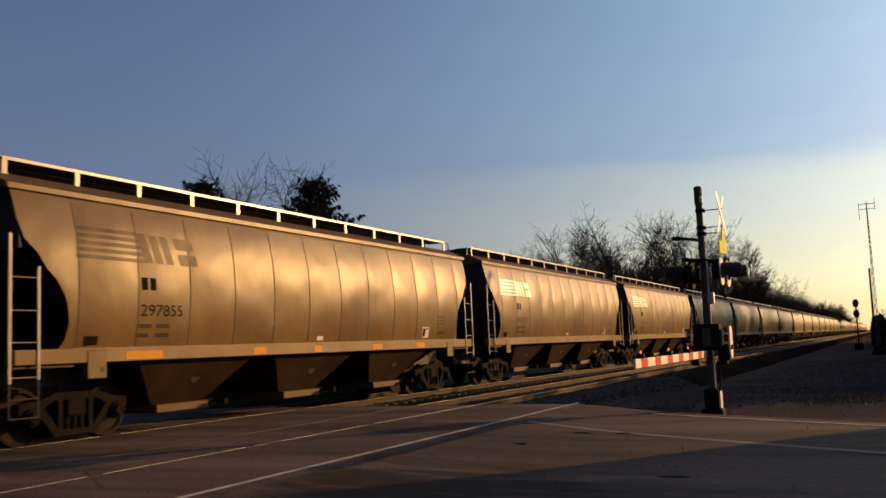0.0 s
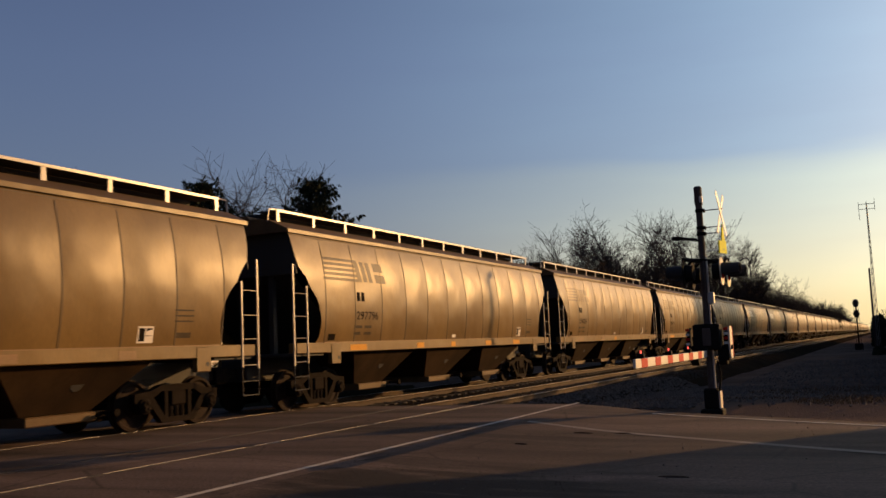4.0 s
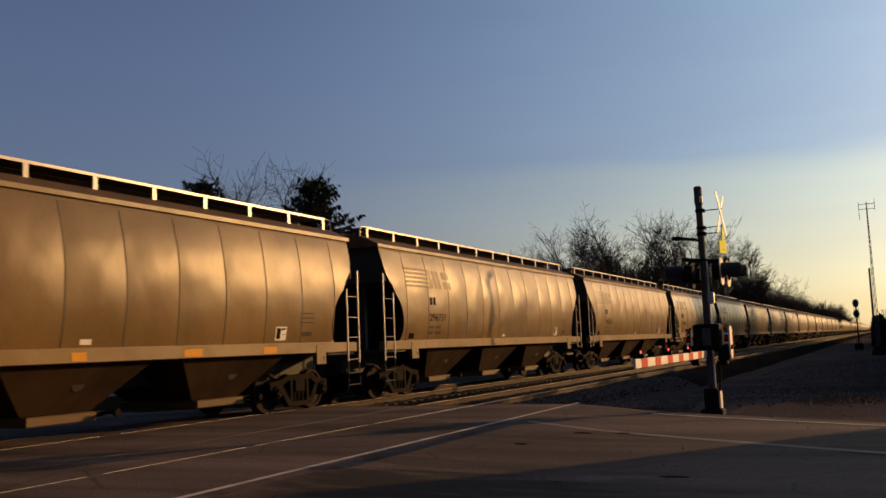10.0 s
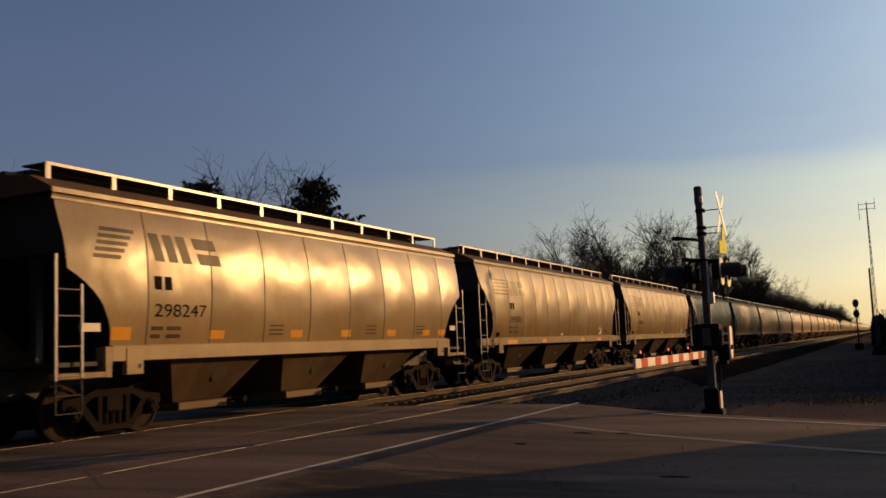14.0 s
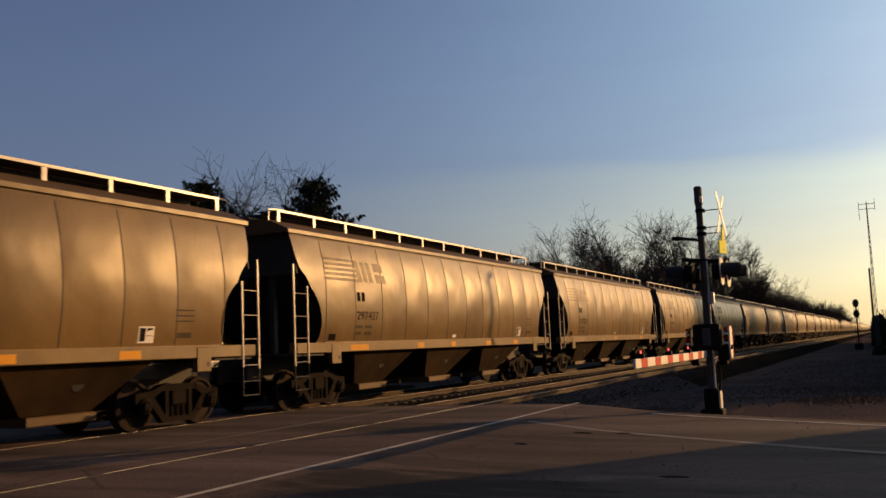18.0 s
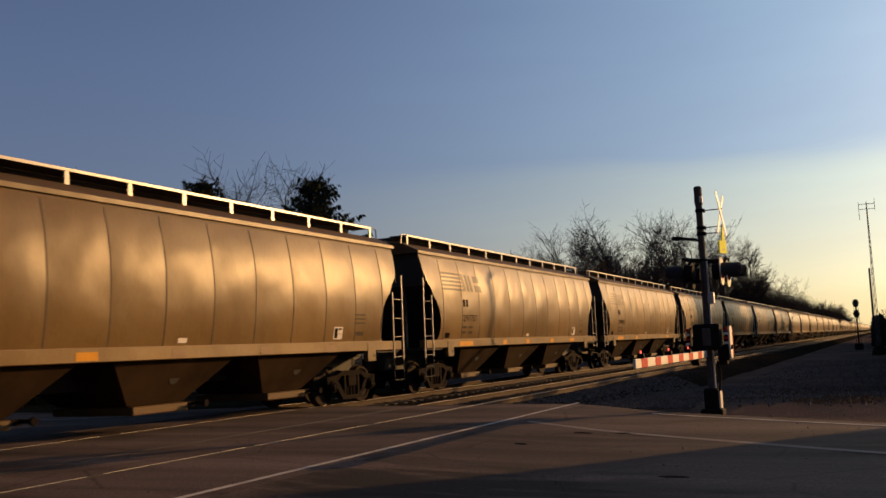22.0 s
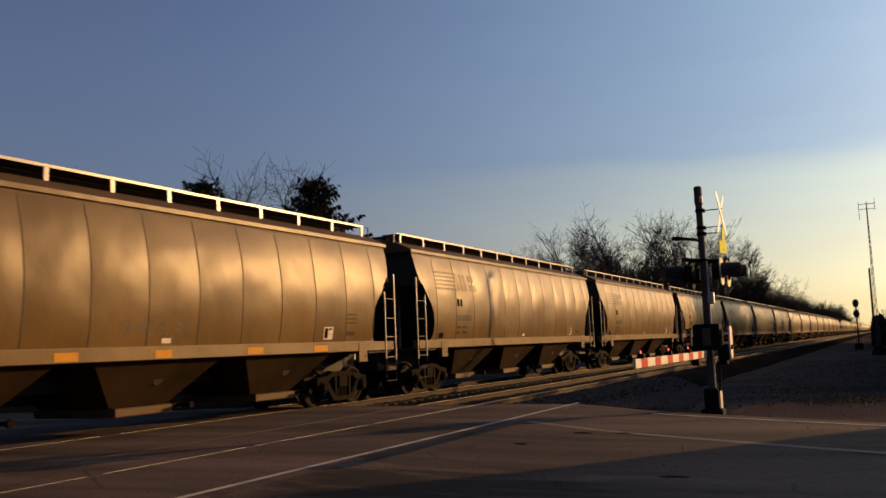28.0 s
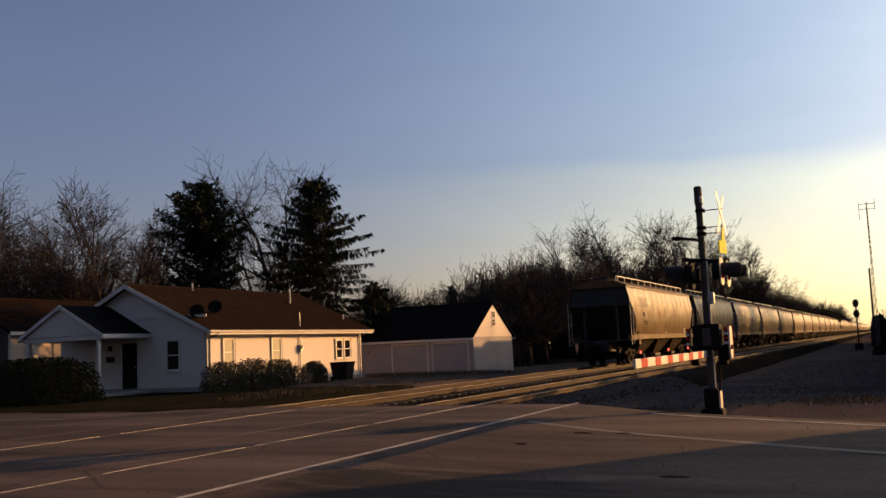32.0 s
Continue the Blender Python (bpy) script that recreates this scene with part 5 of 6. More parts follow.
def utility_pole(x, y, top, lamp=False, dark=True):
    s = thing("utility_pole", "weathered wooden utility pole beside the line", "utility pole", pose(x, y, -0.6))
    part("pole", Shape().tube([(0, 0, 0), (0.02, 0, top)], [0.10, 0.075], 10), "bark", s)
    if lamp:
        part("lamp_arm", Shape().tube([(0, 0, top - 0.3), (-0.25, -0.2, top + 0.0), (-0.5, -0.4, top - 0.05)], 0.05, 6).bevel_box(-0.75, -0.45, -0.55, -0.3, top - 0.15, top + 0.02, 0.03), "galv_dark", s)
    return s


utility_pole(12.25, 84.0, 6.9)
utility_pole(14.75, 46.4, 8.9, True)


# ---- trees and shrubs ----
def bare_tree_meshes(seed, angle, depth, lean=0.0, fork=0.30, stems=1):
    """A leafless tree ten metres high: trunk and rising limbs, and a crown of fine twigs."""
    rnd = random.Random(seed)
    trunk, twigs = Shape(), Shape()

    def aside(d, a):
        perp = Vector((rnd.uniform(-1, 1), rnd.uniform(-1, 1), rnd.uniform(-1, 1)))
        perp = (perp - d * perp.dot(d)).normalized()
        return (d * math.cos(a) + perp * math.sin(a)).normalized()

    def grow(p, d, length, r, level):
        pts, rad = [p], [r]
        q, dd = p.copy(), d.copy()
        segs = 5 if level < 2 else (4 if level < 3 else (3 if level < 4 else 2))
        for k in range(segs):
            dd = (dd + Vector((rnd.uniform(-1, 1), rnd.uniform(-1, 1), rnd.uniform(-0.5, 0.65))) * (0.055 + 0.014 * level)).normalized()
            q = q + dd * (length / segs)
            pts.append(q.copy())
            rad.append(max(0.006, r * (1 - 0.42 * (k + 1) / segs)))
        (trunk if level < 2 else twigs).tube(pts, rad, 8 if level < 1 else (6 if level < 2 else 3), False)
        if level >= depth:
            return
        kids = 3 if level == 0 else (rnd.randint(3, 5) if level < 4 else rnd.randint(4, 5))
        for k in range(kids):
            f = rnd.uniform(0.45, 0.95) if level == 0 else rnd.uniform(0.22, 0.98)
            i = min(segs - 1, int(f * segs))
            b = pts[i].lerp(pts[i + 1], f * segs - i)
            nd = aside(dd, angle * rnd.uniform(0.7, 1.5))
            nd = (nd + Vector((0, 0, 0.10 if level < 3 else 0.03))).normalized()
            grow(b, nd, length * rnd.uniform(0.50, 0.78) * (1.15 - 0.4 * f) * (1.35 if level == 0 else 1), max(0.006, rad[i] * rnd.uniform(0.45, 0.66)), level + 1)
        for k in range(2 if level < 2 else 1):
            grow(pts[-1], aside(dd, angle * rnd.uniform(0.25, 0.75)), length * rnd.uniform(0.62, 0.82) * (1.3 if level == 0 else 0.9), rad[-1] * rnd.uniform(0.72, 0.9), level + 1)

    for k in range(stems):
        grow(Vector((0.25 * k, 0.18 * (k % 2), -0.2)), Vector((lean + rnd.uniform(-0.16, 0.16) * (stems > 1), rnd.uniform(-0.05, 0.05), 1)).normalized(), 10 * fork * rnd.uniform(0.85, 1.1), 0.21 if stems == 1 else 0.14, 0)
    k = 10.0 / max(v[2] for v in twigs.v)
    for s in (trunk, twigs):
        s.v = [(x * k, y * k, z * k) for x, y, z in s.v]
    return trunk.mesh("trunk", M["bark"]), twigs.mesh("crown", M["bark"])


BARE = [bare_tree_meshes(11, 0.80, 5, 0, 0.28), bare_tree_meshes(12, 0.86, 5, 0.08, 0.26), bare_tree_meshes(17, 0.74, 5, 0, 0.20, 2), bare_tree_meshes(14, 0.78, 5, -0.05, 0.30)]
BRUSHY = [bare_tree_meshes(21, 0.70, 4, 0, 0.16, 6), bare_tree_meshes(22, 0.78, 4, 0, 0.15, 6), bare_tree_meshes(23, 0.66, 4, 0, 0.18, 5)]



def bare_tree(x, y, top, k, pool, label, spin=None, wide=1.0, group="leafless trees behind the tracks"):
    m = (top + 0.4) / 10.0
    t = thing("bare_tree", label, "tree", Matrix.Translation((x, y, ground_z(x, y) - 0.05)) @ Matrix.Rotation(k * 1.7 + x if spin is None else spin, 4, "Z") @ Matrix.Diagonal((m * wide, m * wide, m, 1)), group)
    part("trunk", pool[k % len(pool)][0], "bark", t)
    part("crown", pool[k % len(pool)][1], "bark", t)


for k, (x, y, top, w, m) in enumerate(((-44.1, 55.8, 17.1, 0.85, 2), (-51.5, 69.5, 17.6, 0.55, 2), (-23.3, 50.2, 15.8, 1.0, 0), (-25.2, 51.4, 13.6, 0.8, 3), (-52.0, 49.5, 16.6, 1.0, 0),
                                    (-49.5, 57.3, 16.0, 0.9, 0), (-47.5, 52.1, 15.0, 1.0, 3), (-55.9, 57.6, 16.5, 1.0, 1), (-57.9, 63.0, 17.2, 1.0, 0), (-53.5, 53.5, 15.2, 0.9, 2), (-56.9, 71.3, 15.2, 1.0, 3), (-62.0, 60.5, 16.5, 1.0, 3), (-60.5, 69.0, 16.0, 0.9, 1), (-29.5, 63.5, 9.5, 1.0, 0))):
    bare_tree(x, y, top, m, BARE, "tall leafless tree with a fine twig crown behind the houses", k * 2.1, w)
for k, (x, y, top) in enumerate(((-44, 66, 7.5), (-53, 64, 8.5), (-36, 66, 8), (-33, 70, 8), (-60, 62, 9), (-56, 56, 8.5),
                                 (-37.5, 91.9, 9.9), (-36.9, 97.9, 9.1), (-33.9, 82.5, 9.6), (-31, 89, 8.6), (-40, 98, 9.6), (-28.5, 90, 8.8), (-24.8, 87.0, 9.6),
                                 (-20.8, 83.3, 10.4), (-20.4, 89.9, 11.7), (-19.5, 94.5, 11.6), (-17.3, 95.2, 11.3), (-18.4, 79.0, 9.6), (-15.0, 76.0, 9.6), (-14.0, 68.5, 8.4), (-12.8, 74.5, 9.4), (-16.4, 84.0, 10.4), (-13.0, 84.0, 10.2),
                                 (-11.2, 80.0, 9.6), (-10.4, 89.0, 10.4), (-9.4, 97.0, 11.0), (-8.2, 106.0, 11.0), (-7.6, 117.0, 11.6), (-6.8, 128.0, 12.0), (-6.2, 138.0, 11.6), (-5.6, 149.0, 11.8), (-5.2, 160.0, 11.6), (-4.8, 174.0, 11.2), (-4.6, 190.0, 10.8), (-5.5, 208.0, 10.8), (-4.4, 226.0, 10.6), (-4.0, 246.0, 10.8), (-3.8, 268.0, 10.6), (-3.6, 292.0, 11.0), (-4.5, 320.0, 11.2), (-4.0, 352.0, 11.6), (-4.5, 390.0, 12.4), (-5.0, 430.0, 13.0))):
    bare_tree(x, y, top, k, BRUSHY, "leafless many-stemmed tree in the thicket along the line", k * 1.7)
for k, (x, y, top) in enumerate(((-17.8, 103.4, 13.9), (-13.5, 104.6, 16.1), (-17.1, 107.8, 14.4), (-11.5, 107.2, 14.1), (-8.8, 109.8, 15.7), (-8.0, 116.1, 15.4), (-15.6, 100.0, 12.8), (-20.4, 99.0, 12.4), (-9.9, 124.0, 14.6), (-7.2, 134.0, 14.0), (-3.9, 129.5, 13.6), (-5.1, 140.0, 12.6))):
    bare_tree(x, y, top * 1.1, k, BARE, "tall leafless tree that stands over the thicket along the line", k * 2.6, 0.9)


def thicket_mesh(seed, stems, length, width, height):
    """A tangle of upright stems and side twigs."""
    rnd = random.Random(seed)
    s = Shape()
    for _ in range(stems):
        x, y = rnd.uniform(-width, width), rnd.uniform(0, length)
        h = height * rnd.uniform(0.45, 1.0)
        p = Vector((x, y, -0.2))
        d = Vector((rnd.uniform(-0.2, 0.2), rnd.uniform(-0.2, 0.2), 1)).normalized()
        q = p + d * h * 0.6
        e = q + Vector((rnd.uniform(-0.4, 0.4), rnd.uniform(-0.4, 0.4), 1)).normalized() * h * 0.4
        s.tube([p, q, e], [0.05, 0.03, 0.008], 3, False)
        for k in range(7):
            b = p.lerp(q, rnd.uniform(0.25, 1))
            w = Vector((rnd.uniform(-1, 1), rnd.uniform(-1, 1), rnd.uniform(0.2, 1.2))).normalized()
            m = b + w * h * rnd.uniform(0.12, 0.28)
            t = m + (w + Vector((rnd.uniform(-0.5, 0.5), rnd.uniform(-0.5, 0.5), 0.4))).normalized() * h * 0.15
            s.tube([b, m, t], [0.022, 0.014, 0.006], 3, False)
            for _k in range(2):
                u = m + Vector((rnd.uniform(-1, 1), rnd.uniform(-1, 1), rnd.uniform(0, 1.2))).normalized() * h * 0.12
                s.tube([m, u], [0.012, 0.005], 3, False)
    return s.mesh("thicket", M["bark"])


TH = [thicket_mesh(5, 420, 26, 3.5, 5.0), thicket_mesh(6, 420, 30, 4.5, 7.0)]
for k, (x, y, rz, sc) in enumerate(((-14, 62, 20, 0.8), (-24, 64, 70, 0.9), (-12.5, 95, 3, 1.0), (-10, 142, 2, 1.2), (-9.5, 215, 1, 1.4))):
    tagged(part("thicket", TH[k % 2], "bark", None, "", Matrix.Translation((x, y, -0.5)) @ Matrix.Rotation(radians(rz), 4, "Z") @ Matrix.Scale(sc, 4)), "dense leafless brush and saplings along the line", "brush", kind="stuff")


def far_wood(seed, x0, x1, y0, y1, n, hmin, hmax):
    """Distant leafless woods as one mass of stems and twig fans."""
    rnd = random.Random(seed)
    s = Shape()
    for _ in range(n):
        x, y, h = rnd.uniform(x0, x1), rnd.uniform(y0, y1), rnd.uniform(hmin, hmax)
        c = Vector((x, y, h * 0.4 - 0.5))
        s.tube([(x, y, -0.6), c], [0.2, 0.12], 3, False)
        for k in range(26):
            d = Vector((rnd.uniform(-1, 1), rnd.uniform(-1, 1), rnd.uniform(-0.1, 1.4))).normalized()
            m = c + d * h * rnd.uniform(0.2, 0.42)
            s.tube([c, m], [0.07, 0.03], 3, False)
            for _k in range(4):
                e = m + (d + Vector((rnd.uniform(-1, 1), rnd.uniform(-1, 1), rnd.uniform(-0.2, 1)))).normalized() * h * rnd.uniform(0.10, 0.22)
                s.tube([m, e], [0.035, 0.02], 3, False)
    return s


tagged(part("far_wood", far_wood(31, -22, -6.5, 160, 330, 90, 9, 13), "bark"), "leafless woodland running along the railway", "woods", kind="stuff")
tagged(part("far_wood", far_wood(32, -60, -5.5, 330, 900, 130, 9, 13), "bark"), "far leafless woodland", "woods", kind="stuff")
tagged(part("far_wood", far_wood(33, -150, -85, 110, 260, 60, 7, 10), "bark"), "leafless woodland behind the houses", "woods", kind="stuff")
tagged(part("far_wood", far_wood(34, 11.4, 40, 240, 700, 70, 6, 9), "bark"), "far leafless trees beyond the line-side signal", "woods", kind="stuff")


def conifer(x, y, top, seed, droop, dense, label):
    """A spruce or pine: trunk, whorls of drooping boughs, tufts of needles."""
    rnd = random.Random(seed)
    t = thing("conifer", label, "tree", pose(x, y, ground_z(x, y) - 0.05))
    part("trunk", Shape().tube([(0, 0, -0.2), (0.05, 0, top * 0.5), (0, 0.05, top)], [0.24, 0.15, 0.02], 7), "bark", t)
    wood, green = Shape(), Shape()
    z = top * 0.10
    gap = 0.50 if droop > 0.4 else 0.40
    while z < top - 0.2:
        f = 1 - z / top
        reach = (0.22 + 4.3 * f ** 0.78) * (top / 12.5) * dense * (1.0 if droop > 0.4 else min(1.0, 0.55 + 1.1 * z / top))
        reach = min(reach, (0.30 if droop > 0.4 else 0.225) * top)
        a0 = rnd.uniform(0, 6.28)
        n = rnd.randint(5, 7)
        for k in range(n):
            a = a0 + 6.28 * k / n + rnd.uniform(-0.5, 0.5)
            L = reach * rnd.choice((0.45, 0.7, 0.85, 1.0, 1.15)) * rnd.uniform(0.85, 1.1)
            zz = z + rnd.uniform(-0.3, 0.3) * gap
            d = Vector((math.cos(a), math.sin(a), 0))
            segs = 5
            pts = []
            for i in range(segs + 1):
                u = i / segs
                pts.append(Vector((0, 0, zz)) + d * L * u + Vector((0, 0, L * (0.30 * u * (1.0 - f * 0.6) - droop * u * u * f + 0.30 * max(0, u - 0.7) + (0.22 * u if droop < 0.2 else 0)))))
            wood.tube(pts, [0.035 * (1 - 0.8 * i / segs) for i in range(segs + 1)], 3, False)
            side = Vector((-d.y, d.x, 0))
            m = max(8, int(L * 24))
            for i in range(m):
                u = rnd.uniform(0.12, 1.0)
                i0 = min(segs - 1, int(u * segs))
                p = pts[i0].lerp(pts[i0 + 1], u * segs - i0)
                w = (1.05 - u * 0.8) * 0.5 * (0.4 + 0.6 * L / 3)
                for sg in (-1, 1):
                    if droop < 0.2:
                        tip = p + Vector((rnd.uniform(-1, 1), rnd.uniform(-1, 1), rnd.uniform(-0.3, 0.9))).normalized() * rnd.uniform(0.2, 0.55)
                    else:
                        tip = p + side * sg * w * rnd.uniform(0.2, 1.0) + d * rnd.uniform(0.0, 0.25) + Vector((0, 0, -rnd.uniform(0.08, 1.0) * (droop + 0.15) * (1.15 - 0.6 * u)))
                    nrm = Vector((rnd.uniform(-1, 1), rnd.uniform(-1, 1), rnd.uniform(-1, 1))).normalized() * rnd.uniform(0.03, 0.08)
                    mid = p.lerp(tip, 0.55)
                    green.add([tuple(p), tuple(mid + nrm), tuple(tip), tuple(mid - nrm)], [(0, 1, 2, 3)])
        z += rnd.uniform(0.7, 1.2) * gap * (0.55 + 0.6 * f)
    tagged(part("bough", wood, "bark", t), kind="stuff")
    tagged(part("needles", green, "needles", t, "dark green needles"), kind="stuff")


conifer(-24.3, 44.8, 12.2, 41, 0.12, 1.6, "dense dark green pine behind the white house")
conifer(-19.9, 50.6, 13.3, 42, 0.50, 1.7, "tall dark spruce with drooping boughs behind the white house")
conifer(-16.9, 52.6, 6.4, 47, 0.3, 1.25, "dark evergreen beside the garage")
conifer(-33.2, 99.7, 9.3, 43, 0.35, 0.8, "small far spruce above the brush")
conifer(-20.5, 60.0, 6.5, 44, 0.3, 1.2, "dark evergreen beside the garage")
conifer(-9.0, 118.0, 11.0, 45, 0.35, 0.8, "dark evergreen among the leafless trees")


def shrub(name, label, at, size, n, mat, seed, leaf=0.09, category="bush"):
    """A clipped or loose bush: stems, and leaves spread over an uneven crown."""
    rnd = random.Random(seed)
    t = thing(name, label, category, at)
    sx, sy, sz = size
    stems, leaves = Shape(), Shape()
    for _ in range(26):
        e = Vector((rnd.uniform(-0.8, 0.8) * sx, rnd.uniform(-0.8, 0.8) * sy, rnd.uniform(0.5, 0.95) * sz))
        b = Vector((e.x * 0.6, e.y * 0.75, -0.1))
        stems.tube([b, b.lerp(e, 0.5) + Vector((0, 0, 0.1)), e], [0.025, 0.015, 0.006], 3, False)
    for _ in range(n):
        while True:
            p = Vector((rnd.uniform(-1, 1), rnd.uniform(-1, 1), rnd.uniform(0, 1)))
            r = (abs(p.x) ** 3 + abs(p.y) ** 3 + max(0, p.z) ** 3) ** (1 / 3)
            if 0.45 < r < 1.0 + 0.10 * noise.noise(p * 4 + Vector((seed, 0, 0))):
                break
        c = Vector((p.x * sx, p.y * sy, p.z * sz))
        u = Vector((rnd.uniform(-1, 1), rnd.uniform(-1, 1), rnd.uniform(-1, 1))).normalized()
        v = u.orthogonal().normalized()
        L = leaf * rnd.uniform(0.6, 1.3)
        leaves.add([tuple(c - u * L), tuple(c + v * L * 0.5), tuple(c + u * L), tuple(c - v * L * 0.5)], [(0, 1, 2, 3)])
    part("stems", stems, "bark", t)
    part("foliage", leaves, mat, t)


shrub("bush", "large dark clipped evergreen bush by the road", pose(-14.9, 24.3, -0.2), (2.35, 1.7, 1.75), 24000, "needles", 51, 0.05)
for k, (y, w, h, mt) in enumerate(((30.9, 1.15, 1.32, "leaves"), (32.9, 1.15, 1.38, "leaves"), (34.8, 0.9, 1.30, "leaves"), (36.2, 0.7, 1.0, "leaves_dry"), (37.6, 0.55, 1.12, "leaves"))):
    shrub("hedge_bush", "loose brownish-green hedge bush before the white wall", pose(-11.7, y, -0.2), (0.65, w, h), 5200 if mt == "leaves" else 900, mt, 60 + k, 0.042)
shrub("bush", "dark evergreen shrub past the signal", pose(12.6, 72, -0.7), (0.35, 2.4, 0.7), 2600, "needles", 71, 0.2)
shrub("bush", "dark evergreen shrub past the signal", pose(12.5, 110, -0.7), (0.8, 5.0, 3.4), 2600, "needles", 72, 0.3)


def lawn_z(x, y):
    return ground_z(x, y) + 0.03 + 0.02 * noise.noise((x * 2.2, y * 2.2, 1.0)) - 0.3 * (1 - smoothstep(19.3, 20.2 + 0.5 * noise.noise((x * 0.5, 3.0, 0.0)), y)) - 0.3 * smoothstep(-3.6, -2.4, x)


# lawn sheet whose dark tone also stands in for shade on the verge
tagged(part("lawn", grid_sheet(steps((-46, -2.4, 0.4)), steps((19.0, 33.0, 0.35)), lawn_z), "turf", smooth=True), "winter turf before the white house, darkened for shade", "lawn", kind="structure")


def grass_tufts(seed, cx, cy, rx, ry, n, h):
    rnd = random.Random(seed)
    s = Shape()
    for _ in range(n):
        a, r = rnd.uniform(0, 6.28), rnd.random() ** 0.5
        x, y = cx + math.cos(a) * r * rx, cy + math.sin(a) * r * ry
        z = (lawn_z(x, y) if x < -4 and 20.5 < y < 33 else ground_z(x, y)) - 0.02
        L = h * rnd.uniform(0.4, 1.0)
        dx, dy = rnd.uniform(-0.5, 0.5) * L, rnd.uniform(-0.5, 0.5) * L
        b = rnd.uniform(0, 3.14)
        wx, wy = math.cos(b) * 0.008, math.sin(b) * 0.008
        s.add([(x - wx, y - wy, z), (x + wx, y + wy, z), (x + dx * 0.4, y + dy * 0.4, z + L * 0.7), (x + dx, y + dy, z + L * 0.9)], [(0, 1, 2), (0, 2, 3)])
    return s


for k, a in enumerate(((12.2, 20.6, 0.9, 0.9, 900, 0.11), (12.6, 22.4, 0.8, 0.7, 500, 0.10), (12.2, 27.5, 2.6, 3.4, 1400, 0.12), (9.4, 22.0, 2.0, 1.0, 900, 0.09), (-9, 23.2, 8, 1.8, 1000, 0.06), (-9.5, 47, 4, 5, 3500, 0.3), (-6, 34, 3, 10, 1800, 0.16))):
    tagged(part("dry_grass", grass_tufts(80 + k, *a), "dry_grass"), "tufts of dry winter grass", "grass", kind="stuff")
# loose stone on the shoulder beside the tracks
def stones(seed, n, x0, x1, y0, y1, size, height):
    rnd = random.Random(seed)
    s = Shape()
    for _ in range(n):
        x, y = rnd.uniform(x0, x1), rnd.uniform(y0, y1)
        r = size * rnd.uniform(0.5, 1.2)
        z = height(x, y)
        v = [(x + rnd.uniform(0.6, 1) * r * a, y + rnd.uniform(0.6, 1) * r * b, z + rnd.uniform(0.5, 1) * r * c) for a, b, c in ((1, 0, 0), (0, 1, 0), (-1, 0, 0), (0, -1, 0), (0, 0, 1), (0, 0, -0.5))]
        s.add(v, [(0, 1, 4), (1, 2, 4), (2, 3, 4), (3, 0, 4), (1, 0, 5), (2, 1, 5), (3, 2, 5), (0, 3, 5)])
    return s


tagged(part("gravel", stones(91, 9000, TRACK_2 + 1.0, 9.5, ROAD_FAR + 0.2, 34, 0.055, lambda x, y: max(ballast_z(x, y), ground_z(x, y))), "gravel"), "loose grey crushed stone beside the tracks", "gravel", kind="stuff")
tagged(part("gravel", stones(92, 12000, -2.3, TRACK_2 + 2.4, ROAD_FAR + 0.2, 40, 0.045, lambda x, y: ballast_z(x, y)), "ballast_stone"), "crushed stone between the rails", "gravel", kind="stuff")
tagged(part("gravel", stones(93, 500, -8, 12.5, 6, ROAD_FAR, 0.018, lambda x, y: road_z(x, y)), "gravel"), "scattered grit on the road", "gravel", kind="stuff")

tagged(part("gravel", stones(95, 3600, 8.2, 14.2, ROAD_FAR + 0.4, 62, 0.06, lambda x, y: ground_z(x, y)), "gravel"), "scattered stones and clods on the dark shoulder", "gravel", kind="stuff")

# dark trampled dirt where the verge spills over the asphalt
def dirt_patch(cx, cy, rx, ry, seed):
    s = Shape()
    n, rings = 64, 6
    for r in range(rings + 1):
        for k in range(n):
            a = 2 * math.pi * k / n
            e = 1 + 0.45 * noise.noise((math.cos(a) * 2.2 + seed, math.sin(a) * 2.2, 0)) + 0.2 * noise.noise((math.cos(a) * 7 + seed, math.sin(a) * 7, 4))
            x, y = cx + math.cos(a) * rx * e * r / rings, cy + math.sin(a) * ry * e * r / rings
            s.v.append((x, y, road_z(x, y) + 0.012 * (1 - (r / rings) ** 2) + (0.004 if r < rings else -0.01)))
    s.f = [(r * n + k, r * n + (k + 1) % n, (r + 1) * n + (k + 1) % n, (r + 1) * n + k) for r in range(rings) for k in range(n)]
    tagged(part("dirt_patch", s, "dirt_dark", smooth=True), "patch of dark dirt and grit on the asphalt", "dirt", kind="structure")


for x, y, rx, ry in ((11.2, 9.5, 0.14, 0.04), (9.0, 13.6, 0.16, 0.05), (9.6, 13.7, 0.12, 0.04), (8.6, 12.0, 0.10, 0.03)):
    dirt_patch(x, y, rx, ry, x * 3)
tagged(part("crumbs", stones(94, 260, 7.4, 10.4, 7.6, 9.6, 0.009, lambda x, y: road_z(x, y)), "dirt_dark"), "crumbs of dark soil strewn over the asphalt", "dirt", kind="stuff")

# ---- outside the view, on the sunny side: unseen things added to throw the long shadows ----
def shade_house():
    h = thing("house", "unseen plain house added on the sunny side for shade", "house")
    part("wall", Shape().box(23.9, 33, 20, 29.8, -0.4, 6.2), "siding_warm", h)
    part("roof", Shape().extrude_y([(23.7, 6.21), (28.45, 8.5), (33.2, 6.21), (28.45, 8.3)], 19.9, 29.9), "shingle", h)


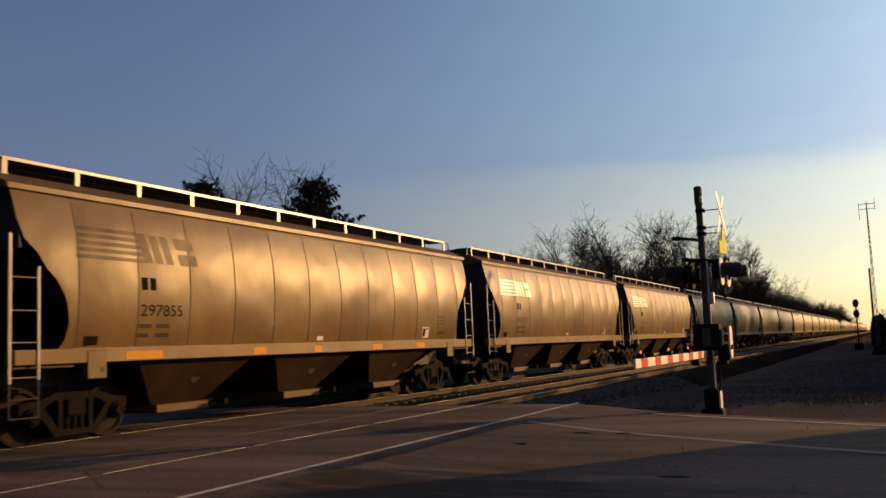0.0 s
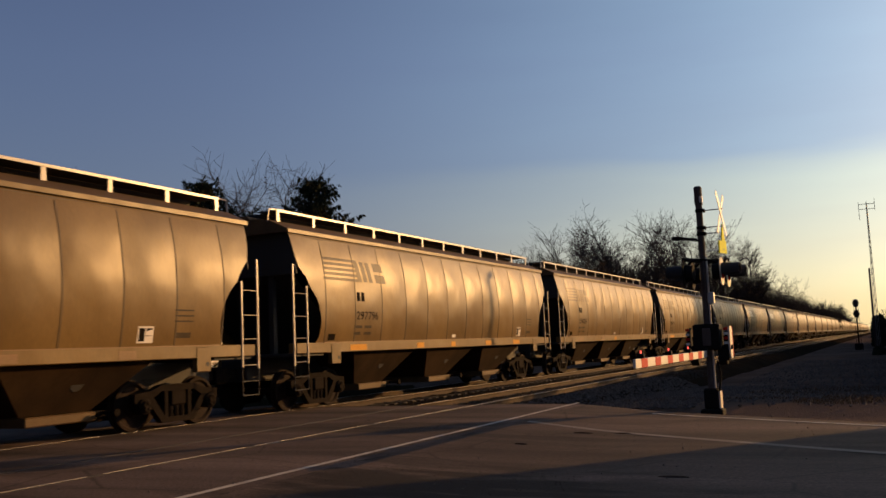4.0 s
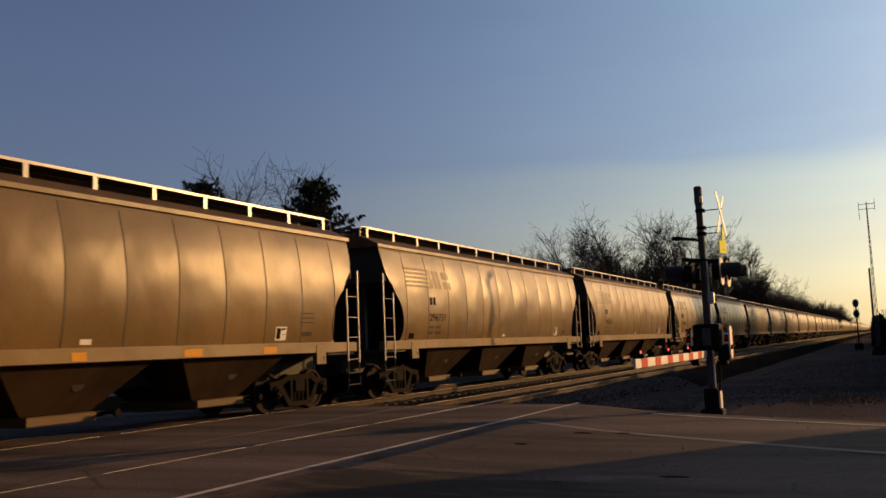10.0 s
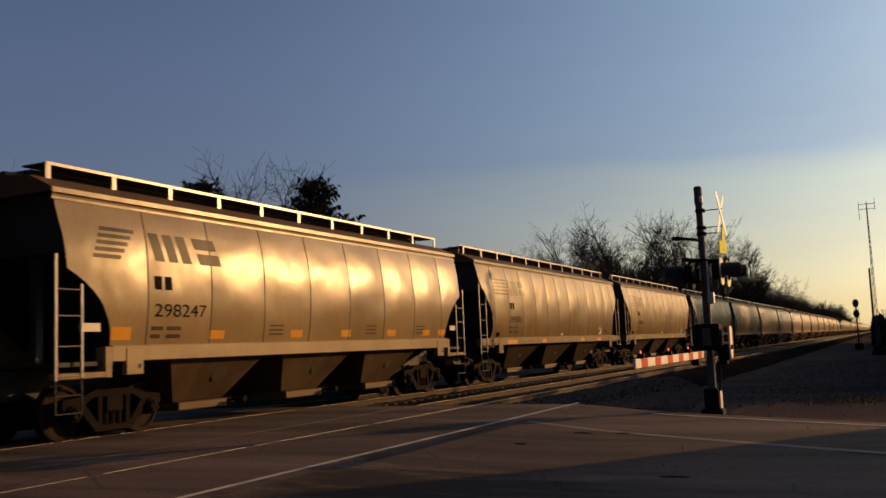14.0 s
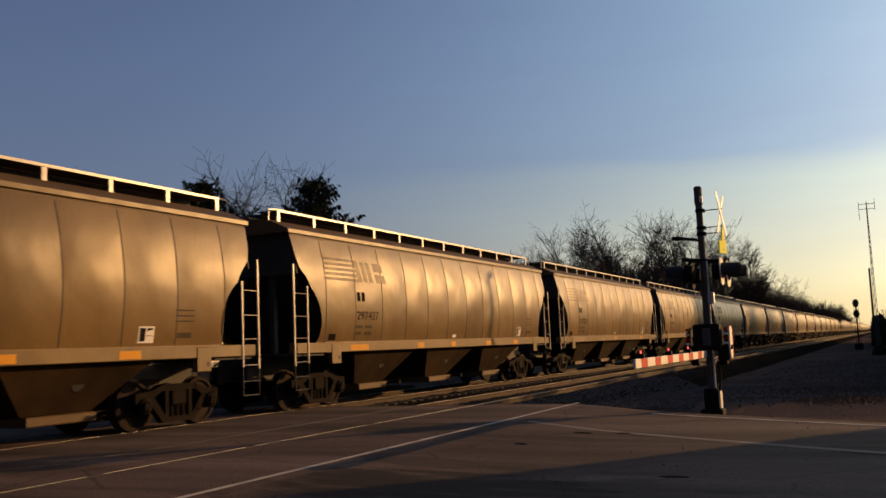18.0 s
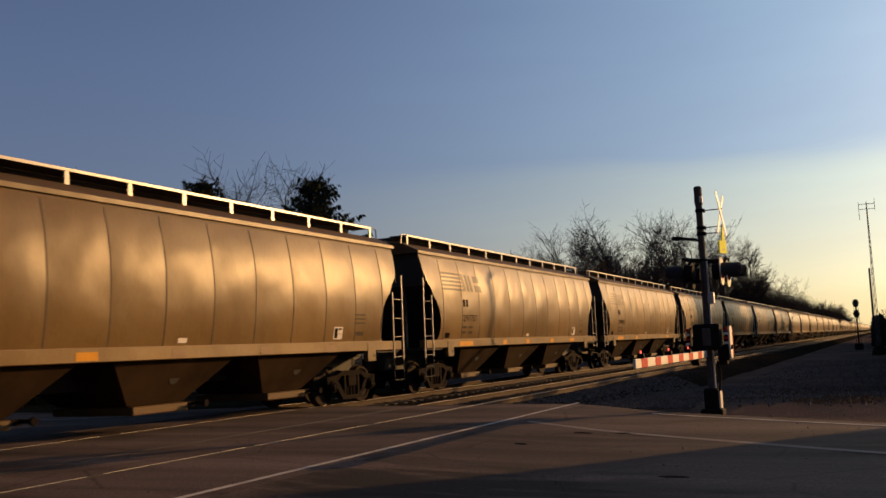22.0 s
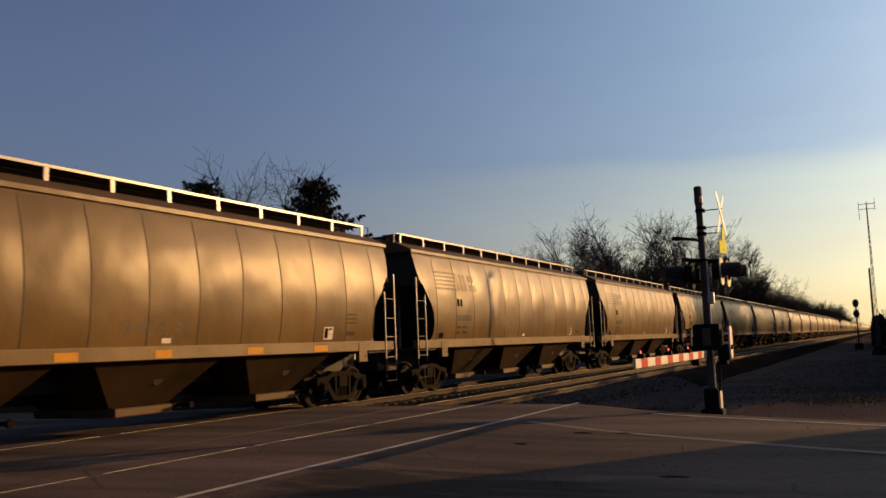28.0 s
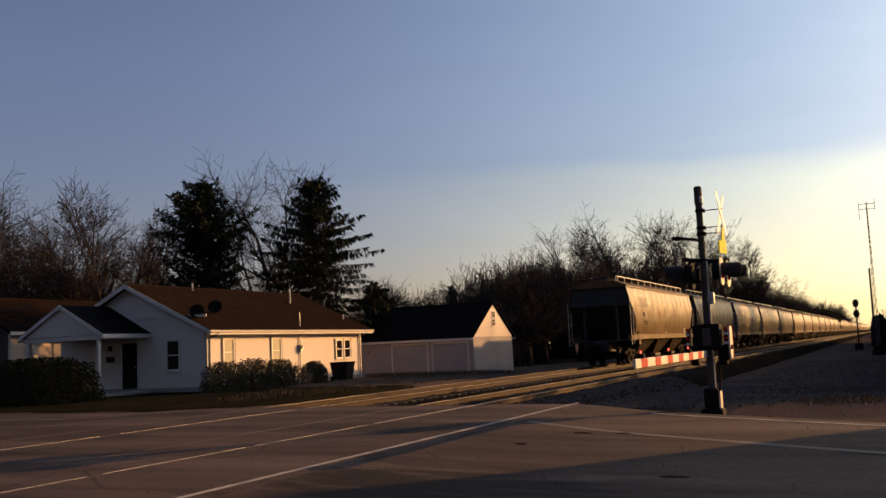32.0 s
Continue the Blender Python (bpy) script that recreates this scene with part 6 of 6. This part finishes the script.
shade_house()
# unseen hedges, added to keep the sun off the shoulder
for k, y in enumerate((27.4, 29.6, 31.4)):
    shrub("hedge_bush", "unseen evergreen hedge added along the line for shade", pose(15.0, y, -0.4), (0.9, 1.5, 2.6 + 0.2 * math.sin(k * 2.3)), 3000, "needles", 140 + k, 0.16)
for k, y in enumerate((33, 36.2, 39.4, 42.6, 45.8, 49, 52.2, 55.4, 58.6, 61.8, 65, 68.2)):
    shrub("hedge_bush", "unseen evergreen hedge added along the line for shade", pose(15.6, y + 1.5, -0.6), (1.0, 1.75, 4.6 + 0.3 * math.sin(k * 2.3)), 3600, "needles", 100 + k, 0.16)
for k in range(12):
    shrub("hedge_bush", "unseen evergreen hedge added along the line for shade", pose(16.8, 74.0 + 5.6 * k, -0.6), (1.1, 3.0, 4.8 + 0.4 * math.sin(k * 1.9)), 2600, "needles", 180 + k, 0.22)
# unseen row, added to shade the far cars and the garage
for k, (x, y, top) in enumerate(((24.4, 97.6, 14.4), (24.0, 100.6, 14.8), (25.0, 102.6, 15.2), (24.6, 141, 16), (25.5, 147, 16.5), (24.5, 153, 15.5), (25.5, 160, 16), (24.6, 168, 15), (24.0, 104, 17), (26, 106, 18), (24, 112, 16), (24.5, 108, 17), (26, 110, 16.5), (24.2, 115, 15.5), (26, 120, 17), (24.6, 126, 16), (26, 131, 16.5), (24.4, 136, 15))):
    if k % 5 == 0:
        conifer(x, y, top, 120 + k, 0.3, 0.8, "unseen tall evergreen added on the sunny side for shade")
    else:
        bare_tree(x, y, top, k, BARE, "unseen tall leafless tree added on the sunny side for shade", k * 1.9, 0.9, "trees on the sunny side")


# unseen groves, added to keep the low bright sky out of the cars' reflections
for k in range(9):
    shrub("evergreen_grove", "unseen evergreen grove added to block the low bright sky", pose(40 + 3 * math.sin(k * 2.1), 165 + 52 * k, -0.8), (6, 27, 10.5 + math.sin(k * 1.3)), 3200, "needles", 220 + k, 0.95, "grove")


# across the street, behind the eye: unseen evergreens added to dim the gable
for k, (x, y, top) in enumerate(((-38, 1, 21), (-31, -2, 22), (-24, 0, 20), (-17, -3, 22), (-10, -6, 20), (-3, -9, 20), (4, -13, 19), (-45, 3, 20), (-27, -7, 22), (-13, -8, 21))):
    conifer(x, y, top, 160 + k, 0.3, 1.2, "unseen evergreen added across the street to cut sky light")


# ---- movement ----
def motions():
    for n, yc, plan, car in cars:
        rows = [(t, pose(0, yc + SPEED * t + a, 0)) for t, a in LEAD]
        walk(car, rows)
        if n > 2:
            continue
        # the wheels roll; their turning is keyed while the car passes the crossing
        def run(t):
            for (t0, a0), (t1, a1) in zip(LEAD, LEAD[1:]):
                if t <= t1:
                    return SPEED * t + a0 + (a1 - a0) * (t - t0) / (t1 - t0)
        t0 = max(0.0, (-14 - yc) / SPEED)
        t1 = min(32.0, (48 - yc) / SPEED)
        k0, k1 = math.ceil(t0 * FPS), math.floor(t1 * FPS)
        if k1 <= k0:
            continue
        for truck in car.children:
            if not truck.name.startswith("truck"):
                continue
            for wheel in truck.children:
                if not wheel.name.startswith("wheelset"):
                    continue
                y = wheel.location.y
                wr = [(k / FPS, pose(0, y, 0.457, -math.degrees((run(k / FPS) - run(k0 / FPS)) / 0.457))) for k in range(k0, k1 + 1)]
                if k0 > 0:
                    wr.insert(0, (0.0, wr[0][1]))
                if k1 < 960:
                    wr.append((32.0, wr[-1][1]))
                walk(wheel, wr)


motions()
